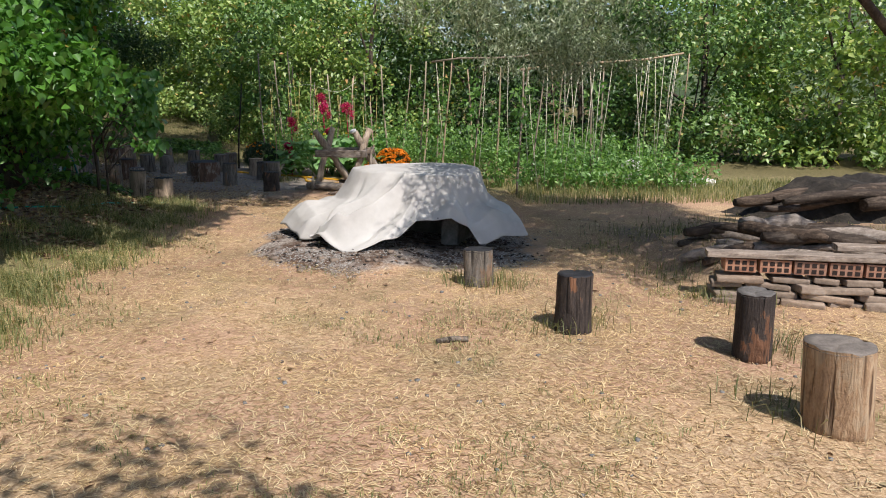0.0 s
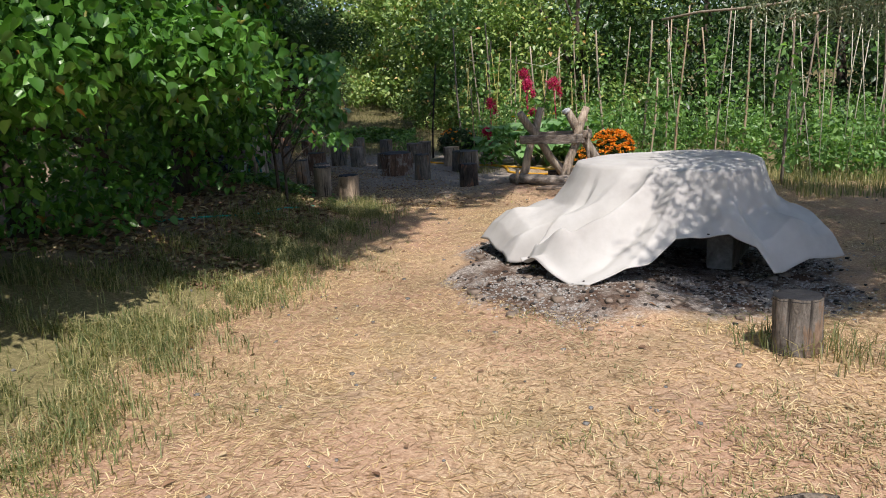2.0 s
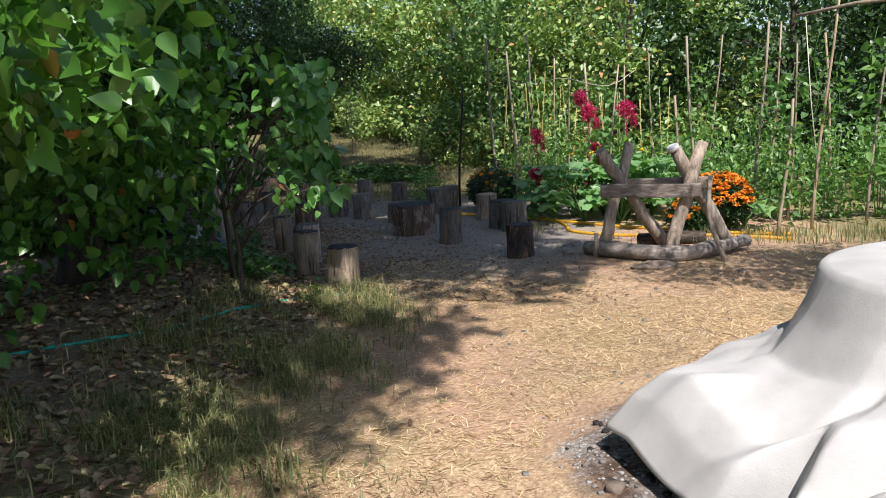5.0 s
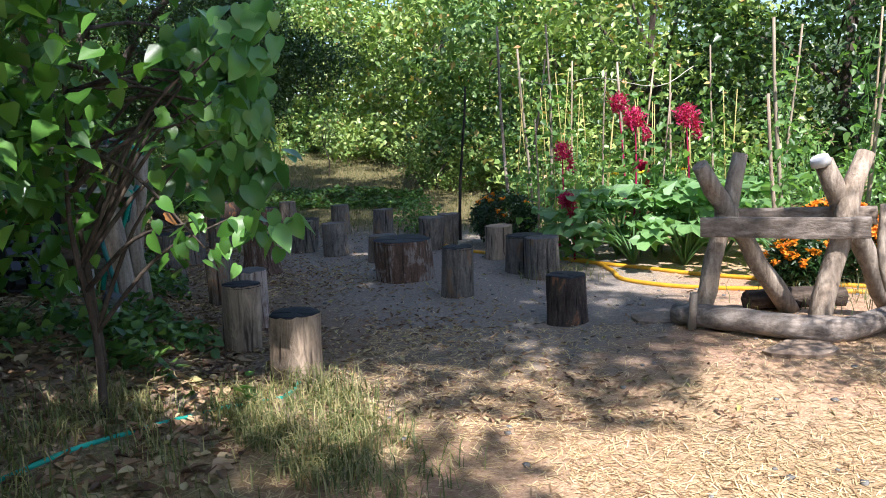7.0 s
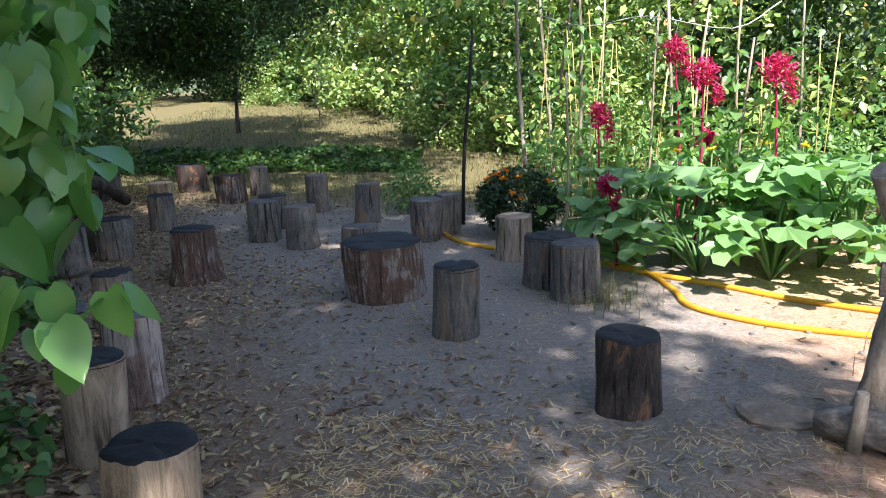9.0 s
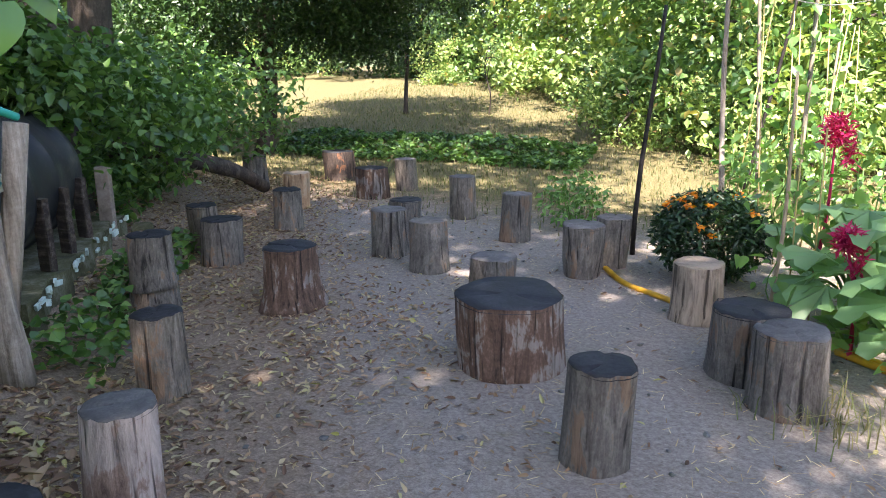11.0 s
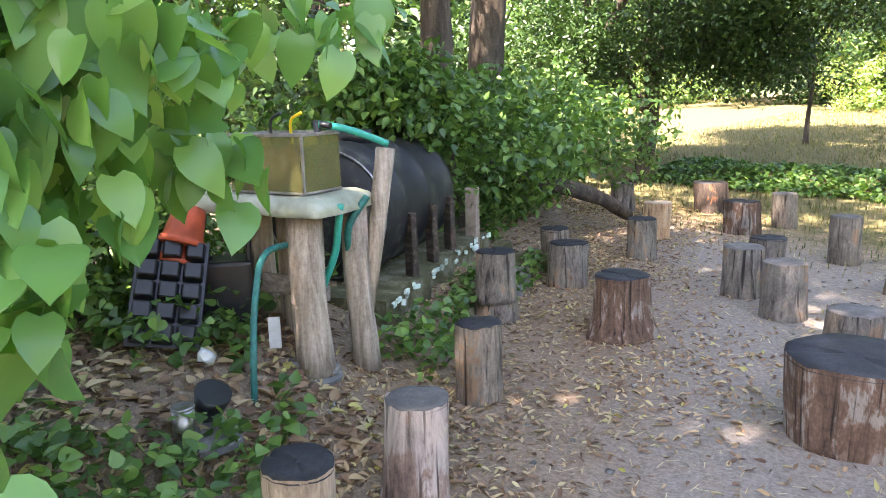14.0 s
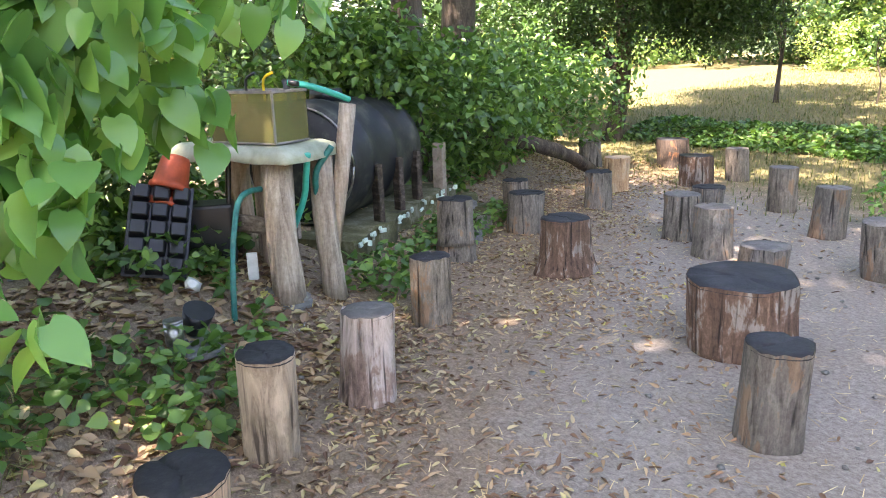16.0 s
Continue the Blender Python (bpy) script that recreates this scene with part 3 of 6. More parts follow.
# x, y, radius, height, bark, cut, label, flare
SEATS = [
    (2.55, 3.13, 0.163, 0.44, BARK_PALE, CUT_GREY, "pale split log seat standing on dry straw", 1.02),
    (2.63, 4.15, 0.122, 0.43, BARK_DARK, CUT_GREY, "dark brown log seat beside the brick wall", 1.05),
    (1.62, 4.78, 0.125, 0.41, BARK_DARK, CUT_DARK, "dark brown log seat with one bright split side", 1.08),
    (1.14, 6.12, 0.12, 0.32, BARK, CUT_DARK, "short grey log seat beside the ash heap", 1.05),
    (-3.02, 11.62, 0.135, 0.36, BARK_TAN, CUT_DARK, "pale log seat with blackened top beside the bush", 1.02),
    (-3.57, 12.15, 0.115, 0.42, BARK_TAN, CUT_DARK, "pale smooth log seat with dark top", 1.0),
    (-3.73, 12.69, 0.118, 0.41, BARK_PINK, CUT_GREY, "pinkish peeling log seat with grey top", 1.1),
    (-4.33, 13.5, 0.113, 0.39, BARK, CUT_DARK, GREY_SEAT, 1.02),
    (-4.54, 14.84, 0.17, 0.38, BARK_RED, CUT_DARK, "broad flared stump with burnt top and reddish bark", 1.3),
    (-5.6, 15.45, 0.15, 0.34, BARK, CUT_DARK, DARK_SEAT, 1.03),
    (-5.98, 15.73, 0.125, 0.38, BARK, CUT_DARK, DARK_SEAT, 1.03),
    (-5.86, 16.69, 0.13, 0.36, BARK, CUT_DARK, DARK_SEAT, 1.04),
    (-7.79, 18.77, 0.15, 0.36, BARK, CUT_GREY, "leaning dark log seat on dry grass", 1.05),
    (-6.39, 17.58, 0.14, 0.37, BARK_PALE, CUT_PALE, "pale brown log seat with clean top", 1.04),
    (-6.94, 19.44, 0.2, 0.37, BARK_DARK, CUT_DARK, "broad dark log seat with torn reddish side", 1.05),
    (-5.87, 18.36, 0.18, 0.33, BARK_RED, CUT_DARK, "squat reddish log seat with black top", 1.0),
    (-5.78, 19.03, 0.13, 0.37, BARK, CUT_GREY, GREY_SEAT, 1.05),
    (-4.55, 17.76, 0.125, 0.41, BARK, CUT_GREY, GREY_SEAT, 1.04),
    (-3.78, 17.03, 0.125, 0.4, BARK, CUT_GREY, GREY_SEAT, 1.06),
    (-4.54, 16.19, 0.14, 0.36, BARK, CUT_GREY, "greyish-brown log seat flecked with sunlight", 1.06),
    (-4.72, 16.75, 0.14, 0.34, BARK, CUT_DARK, DARK_SEAT, 1.03),
    (-4.06, 15.87, 0.135, 0.36, BARK, CUT_GREY, "grey log seat with a bright knot scar", 1.08),
    (-3.42, 15.4, 0.15, 0.27, BARK, CUT_GREY, "short grey log seat behind the log table", 1.03),
    (-2.38, 13.67, 0.122, 0.4, BARK, CUT_DARK, "slim grey log seat with hollow rotten top", 1.05),
    (-3.0, 16.15, 0.15, 0.37, BARK, CUT_GREY, "leaning grey log seat narrowing at the foot", 0.88),
    (-2.86, 16.45, 0.12, 0.37, BARK, CUT_GREY, GREY_SEAT, 0.95),
    (-2.17, 15.52, 0.145, 0.34, BARK_TAN, CUT_PALE, "pale sawn log seat beside the marigold bush", 1.1),
    (-1.88, 14.79, 0.175, 0.35, BARK, CUT_DARK, "broad dark log seat with black top", 1.06),
    (-1.7, 14.47, 0.155, 0.37, BARK, CUT_GREY, "broad grey log seat with uneven top", 1.1),
    (-1.51, 12.77, 0.135, 0.32, BARK_DARK, CUT_DARK, "short dark stump with black top", 1.05),
]
for x, y, r, h, bk, ct, lb, fl in SEATS:
    stump(x, y, r, h, bk, ct, lb, flare=fl, turn=(x * 77 + y * 31) % 360)
stump(-2.97, 14.46, 0.27, 0.37, BARK_RED, CUT_DARK, "very broad log table with burnt black top", flare=1.0, turn=40, name="log_table", group="log tables", cat="stump")
stump(-5.3, 14.45, 0.145, 0.13, BARK, CUT_DARK, "flat log slice lying on the ground", name="log_slice", group="", cat="stump")
stump(-5.3, 14.45, 0.13, 0.3, BARK, CUT_DARK, "short grey log seat set on a log slice", zg=g1(-5.3, 14.45) + 0.15)

# ---- covered oven under a canvas sheet ----
def ring_of(pairs):
    """Smooth value round the circle through (degrees, value) pairs."""
    a = np.array([p[0] for p in pairs], float)
    v = np.array([p[1] for p in pairs], float)
    aa = np.concatenate([a - 360, a, a + 360])
    vv = np.concatenate([v, v, v])
    return lambda t: np.interp(t % 360, aa, vv)


SHEET = (0.72, 8.27)
# the hem's corners: degrees round the middle, metres out, height
HEM = [(178, 1.57, -0.03), (205, 1.42, -0.03), (209, 1.2, 0.02), (213, 1.4, 0.0), (217, 1.45, -0.06), (241, 1.41, -0.08), (257, 1.15, 0.03), (266, 0.98, 0.17), (288, 0.98, 0.2), (296, 1.1, 0.1),
       (300, 1.18, -0.06), (336, 1.32, -0.06), (380, 1.15, 0.0), (440, 0.95, 0.1), (500, 1.1, 0.03), (538, 1.57, -0.03)]


def hem_at(th):
    """Distance and height of the straight-sided hem in each direction."""
    R, Z = np.zeros(len(th)), np.zeros(len(th))
    for (a0, r0, z0), (a1, r1, z1) in zip(HEM, HEM[1:]):
        t = np.where(th < 178, th + 360, th)
        k = (t >= a0) & (t <= a1)
        a, b, c = np.radians(a0), np.radians(a1), np.radians(t[k])
        R[k] = r0 * r1 * np.sin(b - a) / (r0 * np.sin(c - a) + r1 * np.sin(b - c))
        Z[k] = z0 + (z1 - z0) * (t[k] - a0) / (a1 - a0)
    return R, Z


TOP_R = ring_of([(0, 0.72), (60, 0.8), (130, 0.78), (195, 0.72), (240, 0.5), (270, 0.55), (300, 0.74), (330, 0.72)])
SHOULDER = ring_of([(0, 0.8), (120, 0.7), (160, 1.0), (198, 1.0), (216, 0.45), (250, 0.15), (280, 0.0), (300, 0.7), (312, 1.0), (345, 1.0)])


def canvas_sheet():
    NA, NR = 540, 84
    th = np.linspace(0, 360, NA, endpoint=False)
    rad = np.radians(th)
    (hr, hz), tr, sh = hem_at(th), TOP_R(th), SHOULDER(th)
    ker = np.exp(-0.5 * (np.arange(-36, 37) / 13.0) ** 2)
    ker /= ker.sum()
    smooth = lambda v: np.convolve(np.concatenate([v[-36:], v, v[:36]]), ker, "valid")
    tr, sh = smooth(tr), smooth(sh)
    top = 0.635
    V = []
    for i in range(NR + 1):
        f = i / NR
        if f < 0.35:
            rho = tr * (f / 0.35)
            z = top + 0.012 * np.sin(rad * 2 + 1) * (f / 0.35) - 0.03 * (f / 0.35) ** 6 + 0 * rho
        else:
            s = (f - 0.35) / 0.65
            rho = tr + (hr - tr) * s
            straight = 1 - (1 - s) ** 1.35
            step = np.interp(s, [0, 0.1, 0.24, 0.36, 0.7, 0.86, 1], [0, 0.24, 0.48, 0.54, 0.62, 0.76, 1])
            g = straight * (1 - sh) + step * sh
            z = top - 0.03 + (hz - top + 0.03) * g
            bell = lambda c, w: np.exp(-np.abs((th - c) / w) ** 1.6)
            late = max(0.0, s - 0.65)
            fold = (0.15 * bell(254 - 33 * s, 5) - 0.12 * bell(242 - 35 * s, 5) + 0.06 * bell(231 - 32 * s, 5) - 0.05 * bell(214 - 16 * s, 6)
                    + 0.06 * bell(187 - 2 * s, 5) * sstep(0.25, 0.7, s) - 0.05 * bell(263 - 28 * s, 5) + 0.04 * bell(276 - 26 * s, 4) - 0.03 * bell(288 - 12 * s, 6)
                    + 0.045 * bell(318, 7) - 0.04 * bell(305, 6) + 0.035 * bell(345, 8) - 0.03 * bell(332, 5)
                    + 0.008 * np.sin(rad * 7 + 0.7) + 0.006 * np.sin(rad * 17 + 5 * s) * np.sin(9 * s + rad * 3) + 0.003 * np.sin(rad * 31 - 8 * s))
            z = z + fold * math.sin(math.pi * min(1, s * 0.72 + 0.06))
            roll = sstep(211, 215, th) * sstep(234, 226, th)
            z = z + roll * (0.08 * math.exp(-((s - 0.82) / 0.06) ** 2) - 0.035 * math.exp(-((s - 0.93) / 0.04) ** 2))
            rho = rho + 0.02 * np.sin(rad * 6 + 1.5) * s * (1 - s) * 2
        z = z + 0.004 * np.sin(rho * 23 + rad * 5) * (f > 0.05)
        V.append(np.stack([SHEET[0] + rho * np.cos(rad), SHEET[1] + rho * np.sin(rad), z], -1))
    V = np.concatenate(V)
    k = np.arange(NA)
    F = np.concatenate([np.stack([i * NA + k, i * NA + (k + 1) % NA, (i + 1) * NA + (k + 1) % NA, (i + 1) * NA + k], -1)[:, ::-1] for i in range(NR)])
    return V, F


def canvas_mat():
    m, nt, b = material("off-white canvas", 0.85, 0, 0.2)
    v = coords(nt)
    n1, n2 = noise_tex(nt, v, 3.0, 6, 0.6), noise_tex(nt, v, 160, 2, 0.6)
    c = ramp(nt, n1, [(0.3, (0.39, 0.37, 0.345)), (0.55, (0.475, 0.46, 0.43)), (0.75, (0.52, 0.505, 0.475))])
    nt.links.new(c, b.inputs["Base Color"])
    bump(nt, b, maths(nt, "ADD", maths(nt, "MULTIPLY", n1, 3.0), n2), 0.25, 0.006)
    return m


CANVAS = canvas_mat()
cv, cf = canvas_sheet()
sheet = thing("tarpaulin", (0, 0, 0), "off-white canvas tarpaulin draped in folds over a low oven", "tarpaulin")
cloth = part("sheet", big_mesh("sheet", cv, cf, CANVAS, True), CANVAS, sheet)
cloth.modifiers.new("thickness", "SOLIDIFY").thickness = 0.008
hem = cv[-540:]
for k in (268, 306, 327, 358, 420, 505):
    q = Vector(hem[k]) * 0.97 + Vector((*SHEET, hem[k][2])) * 0.03
    bm = bmesh.new()
    tube(bm, [q + Vector((0, 0, 0.0)), q + Vector((0, -0.004, 0.016))], 0.011, 10)
    part("eyelet", bm, IRON, sheet, "dark metal eyelet")
oven = thing("clay_oven", (0.75, 8.3, 0.0), "low dark oven block hidden under a tarpaulin", "oven", turn=-22)
bm = bmesh.new()
box(bm, (1.15, 0.85, 0.16), Matrix.Translation((0, 0.02, 0.5)), 0.04)
part("top", bm, STONE_GREY, oven)
for sx in (-0.47, 0.47):
    bm = bmesh.new()
    box(bm, (0.2, 0.8, 0.62), Matrix.Translation((sx, 0.03, 0.12)), 0.03)
    part("side_wall", bm, STONE_GREY, oven)
bm = bmesh.new()
box(bm, (0.76, 0.14, 0.62), Matrix.Translation((0, 0.36, 0.12)), 0.02)
part("back_wall", bm, STONE_GREY, oven)


def heap(name, P, size, mat, label, category):
    """Lumps lying loose: small uneven blocks in one mesh."""
    n = len(P)
    base = np.array([[-1, -1, -1], [1, -1, -1], [1, 1, -1], [-1, 1, -1], [-1, -1, 1], [1, -1, 1], [1, 1, 1], [-1, 1, 1]], float)
    V = base[None] * rng.uniform(0.55, 1.1, (n, 8, 3)) * (rng.uniform(0.5, 1.3, (n, 1, 1)) * size)
    V[:, :, 2] *= 0.6
    a = rng.uniform(0, 6.28, n)
    c, s = np.cos(a)[:, None], np.sin(a)[:, None]
    x, y = V[:, :, 0] * c - V[:, :, 1] * s, V[:, :, 0] * s + V[:, :, 1] * c
    V = np.stack([x, y, V[:, :, 2]], -1) + P[:, None]
    q = np.array([[3, 2, 1, 0], [4, 5, 6, 7], [0, 1, 5, 4], [1, 2, 6, 5], [2, 3, 7, 6], [3, 0, 4, 7]])
    F = (q[None] + (np.arange(n) * 8)[:, None, None]).reshape(-1, 4)
    ob = new(name, big_mesh(name, V.reshape(-1, 3), F, mat))
    return tagged(ob, label, category, "", "stuff")


def on_ground(n, f, lift=0.0, box_=(-9, 7, -1, 20)):
    """Random places on the ground where f(x, y) exceeds a random number."""
    out = np.zeros((0, 3))
    while len(out) < n:
        x, y = rng.uniform(box_[0], box_[1], n * 3), rng.uniform(box_[2], box_[3], n * 3)
        k = f(x, y) > rng.uniform(0, 1, n * 3)
        out = np.concatenate([out, np.stack([x, y, gz(x, y) + lift], -1)[k]])
    return out[:n]


ASHES = plain("pale ash lumps", (0.36, 0.34, 0.31), 0.95, 0, 0.5, 30)
CHARCOAL = plain("charcoal lumps", (0.03, 0.026, 0.023), 0.9, 0, 0.5, 30)
ashf = lambda x, y: sstep(1.8, 1.2, np.hypot(x - 0.55, (y - 7.95) * 1.05) + 0.22 * wob(x * 2, y * 2))
ashb = (-1.4, 2.5, 6.2, 9.9)
heap("ash", on_ground(5000, lambda x, y: ashf(x, y) * np.clip(0.5 + 0.9 * wob(x * 2.2 + 1, y * 2.2), 0, 1), 0.001, ashb), 0.0075, ASHES, "pale grey ash crumbs round the oven", "ash")
heap("rubble", on_ground(70, ashf, 0.004, ashb), 0.032, STONE, "brown broken stones lying in the ash", "rubble")
heap("charcoal", on_ground(420, ashf, 0.002, ashb), 0.014, CHARCOAL, "black charcoal lumps lying in the ash", "charcoal")


# ---- sawing trestle ----
def beam(bm, a, b, w, h, seed=0, segs=5):
    """A rough squared timber from a to b."""
    a, b = Vector(a), Vector(b)
    d = (b - a).normalized()
    s = d.cross(Vector((0, 0, 1)))
    s = s.normalized() if s.length > 0.1 else Vector((1, 0, 0))
    u = s.cross(d)
    rr = random.Random(seed)
    rings = []
    for i in range(segs + 1):
        p = a + (b - a) * (i / segs)
        j = lambda: rr.uniform(0.92, 1.06)
        c = [(-.5, -.38), (-.4, -.5), (.4, -.5), (.5, -.38), (.5, .38), (.4, .5), (-.4, .5), (-.5, .38)]
        rings.append([bm.verts.new(p + s * w * x * j() + u * h * y * j()) for x, y in c])
    for r0, r1 in zip(rings, rings[1:]):
        for k in range(8):
            bm.faces.new((r0[k], r0[(k + 1) % 8], r1[(k + 1) % 8], r1[k]))
    bm.faces.new(rings[0][::-1])
    bm.faces.new(rings[-1])
    bmesh.ops.recalc_face_normals(bm, faces=bm.faces)
    return bm


TX = (-0.27, 12.35)
trestle = thing("sawing_trestle", (TX[0], TX[1], g1(*TX)), "silvered rough timber trestle of crossed poles on a log foot", "trestle")
TZ = g1(*TX)


def loc(x, y, z):
    return (x - TX[0], y - 0.4 - TX[1], z + 0.05 - TZ)


LEGS = [((-0.72, 12.83, -0.14), (-0.43, 13.05, 0.84), 0.055), ((-0.1, 13.2, -0.18), (-0.72, 12.85, 0.79), 0.06),
        ((-0.14, 12.55, -0.14), (0.18, 12.82, 0.83), 0.06), ((0.48, 13.05, -0.18), (-0.08, 12.72, 0.79), 0.062)]
for k, (a, b, r) in enumerate(LEGS):
    bm = bmesh.new()
    a, b = Vector(loc(*a)), Vector(loc(*b))
    pts = [a + (b - a) * (i / 6) + Vector((0.012 * math.sin(i * 1.9 + k), 0.012 * math.cos(i * 1.3 + k), 0)) for i in range(7)]
    tube(bm, pts, [r * q for q in (1.1, 1.05, 1, 0.97, 0.98, 0.95, 0.8)], 9, 0.07, k)
    part("leg", bm, OLD_WOOD_UP, trestle)
bm = bmesh.new()
beam(bm, loc(-0.72, 12.8, 0.42), loc(0.13, 12.55, 0.43), 0.045, 0.12, 3)
part("rail", bm, OLD_WOOD, trestle)
bm = bmesh.new()
beam(bm, loc(-0.6, 13.0, 0.46), loc(0.25, 12.78, 0.47), 0.05, 0.1, 4)
part("rail", bm, OLD_WOOD, trestle)
bm = bmesh.new()
tube(bm, curve_pts([loc(-0.86, 12.86, -0.12), loc(-0.5, 12.62, -0.11), loc(-0.1, 12.45, -0.12), loc(0.25, 12.62, -0.1), loc(0.6, 12.95, -0.1)], 4),
     [0.06, 0.065, 0.07, 0.075, 0.07, 0.072, 0.075, 0.08, 0.078, 0.07, 0.068, 0.066, 0.065, 0.062, 0.06, 0.058, 0.055], 9, 0.1, 5)
part("foot_log", bm, OLD_WOOD, trestle)
bm = bmesh.new()
tube(bm, [loc(-0.78, 12.74, -0.22), loc(-0.77, 12.72, 0.04)], [0.03, 0.022], 7, 0.1, 6)
part("peg", bm, OLD_WOOD_UP, trestle)
bm = bmesh.new()
tube(bm, curve_pts([loc(0.22, 12.62, 0.55), loc(0.2, 12.55, 0.2), loc(0.32, 12.45, -0.19)], 4), 0.022, 6, 0.1, 7)
part("brace", bm, OLD_WOOD_UP, trestle)
bm = bmesh.new()
tube(bm, [loc(-0.08, 12.72, 0.78), loc(-0.095, 12.71, 0.815)], [0.06, 0.05], 10, 0.03)
part("cap", bm, WHITE_PLASTIC, trestle, "white plastic cap on a pole end")


def slab(name, at, size, mat, label, category, turn=0, seed=0, group="", tilt=(0, 0), kind=""):
    """A flat uneven stone."""
    rr = random.Random(seed)
    bm = bmesh.new()
    n = 11
    out = [(math.cos(6.283 * k / n) * size[0] / 2 * rr.uniform(0.78, 1.08), math.sin(6.283 * k / n) * size[1] / 2 * rr.uniform(0.78, 1.08)) for k in range(n)]
    lo = [bm.verts.new((x, y, 0)) for x, y in out]
    mi = [bm.verts.new((x * 1.03, y * 1.03, size[2] * rr.uniform(0.5, 0.75))) for x, y in out]
    hi = [bm.verts.new((x * 0.9, y * 0.9, size[2] * rr.uniform(0.9, 1.08) + x * tilt[0] + y * tilt[1])) for x, y in out]
    for a, b in ((lo, mi), (mi, hi)):
        for k in range(n):
            bm.faces.new((a[k], a[(k + 1) % n], b[(k + 1) % n], b[k]))
    bm.faces.new(hi)
    bm.faces.new(lo[::-1])
    return single(name, bm, mat, at, label, category, group, kind, turn)


slab("flat_stone", (-0.28, 11.9, g1(-0.28, 11.9) - 0.01), (0.42, 0.26, 0.04), STONE, "flat pale stone lying by the trestle", "stone", 20, 3)
slab("flat_stone", (-0.95, 12.6, g1(-0.95, 12.6) - 0.01), (0.36, 0.22, 0.04), STONE, "flat pale stone lying by the trestle", "stone", -15, 4)
single("log", tube(bmesh.new(), curve_pts([(-0.3, 0, 0), (0, 0.02, 0.01), (0.35, -0.02, 0)], 3), 0.07, 9, 0.1, 8), ROTTEN,
       (-0.05, 12.9, g1(-0.05, 12.9) + 0.06), "dark rotten log lying behind the trestle", "log", turn=12)
# ---- end of yard ----

# ---- trees and hedges ----
def hedge_centres(n, line, r, hollow=0.3):
    """Clump centres along a line of (x, y, z, rx, ry, rz) blobs."""
    out = []
    for x, y, z, rx, ry, rz in line:
        out.append(in_blob(n, (x, y, z), (rx, ry, rz), hollow))
    C = np.concatenate(out)
    C[:, 2] = np.maximum(C[:, 2], gz(C[:, 0], C[:, 1]) + 0.12)
    return C


def view_clear(C):
    """Leaves open the path and the view over the log seats."""
    x, y, z = C[:, 0], C[:, 1], C[:, 2]
    hollow = (x > -3.4) & (z < 1.4) & (y > 4.6) & (y < 9.3)
    return ~((x > -2.95 + 0.25 * (z > 1.0)) & (z < 3.7)) & ~hollow


SUNRAY = np.array(SUN_FROM)


def sun_gap(C, points, r):
    """Leaves sunlight a way through the leaves down to the points."""
    ok = np.ones(len(C), bool)
    for p in points:
        d = C - np.array(p)
        along = d @ SUNRAY
        off = np.linalg.norm(d - along[:, None] * SUNRAY, axis=1)
        ok &= (off > r) | (along < 0.3)
    return C[ok]


LIT = [(-3.17, 11.45, 1.4), (-3.3, 11.6, 1.3), (-3.5, 11.85, 1.4), (-3.2, 11.4, 1.0)]
LINDEN = "broad-leaved bushy linden tree with leaves down to the ground"
SHELF = np.concatenate([in_blob(n_, (x_, y_, z_), (0.45, 0.42, 0.25), 0) for n_, x_, y_, z_ in
                        [(7, -3.45, 5.3, 2.1), (7, -3.4, 6.0, 2.05), (7, -3.35, 6.7, 2.0), (6, -3.3, 7.4, 2.0), (5, -3.3, 8.1, 2.0)]]
                       + [in_blob(n_, (x_, y_, z_), (0.26, 0.32, 0.16), 0) for n_, x_, y_, z_ in
                          [(6, -3.15, 5.1, 1.64), (6, -3.05, 5.7, 1.62), (6, -2.95, 6.3, 1.6), (6, -2.75, 6.9, 1.58), (5, -2.55, 7.3, 1.56), (4, -2.85, 7.8, 1.5)]])
C1 = np.concatenate([SHELF, keep(hedge_centres(90, [(-4.9, 5.2, 1.7, 1.5, 1.9, 1.9), (-4.4, 4.2, 3.9, 2.1, 2.2, 1.1)], 1), view_clear)])
tree("linden_tree", (-5.2, 5.0), 4.5, 0.13, C1, 0.38, 130, 0.088, L_LINDEN, BARK_TREE, LINDEN, group="lindens along the path", aspect=0.8, full=True, seed=3, droop=0.9, upness=0.35)
C2 = keep(hedge_centres(90, [(-4.7, 8.2, 1.6, 1.75, 1.8, 1.9), (-4.0, 8.2, 3.9, 1.9, 2.0, 1.0)], 1), view_clear)
C2 = sun_gap(C2, LIT, 0.65)
tree("linden_tree", (-5.0, 8.0), 4.5, 0.14, C2, 0.5, 95, 0.095, L_LINDEN, BARK_TREE, LINDEN, group="lindens along the path", aspect=0.8, full=True, seed=4, droop=0.9, upness=0.35)
C3 = keep(hedge_centres(55, [(-4.3, 10.5, 1.5, 1.35, 0.9, 1.3), (-3.6, 10.8, 2.4, 0.9, 0.7, 0.9)], 1), view_clear)
C3 = keep(C3, lambda c: c[:, 1] + 0.4 * (c[:, 0] + 3) < 11.45)
# unseen high crown, added so that its shade falls on the log seats
SHADE = np.concatenate([in_blob(390, (-1.3, 9.8, 9.2), (2.8, 4.2, 0.6), 0), in_blob(20, (0.9, 7.0, 9.2), (0.9, 1.2, 0.4), 0)])
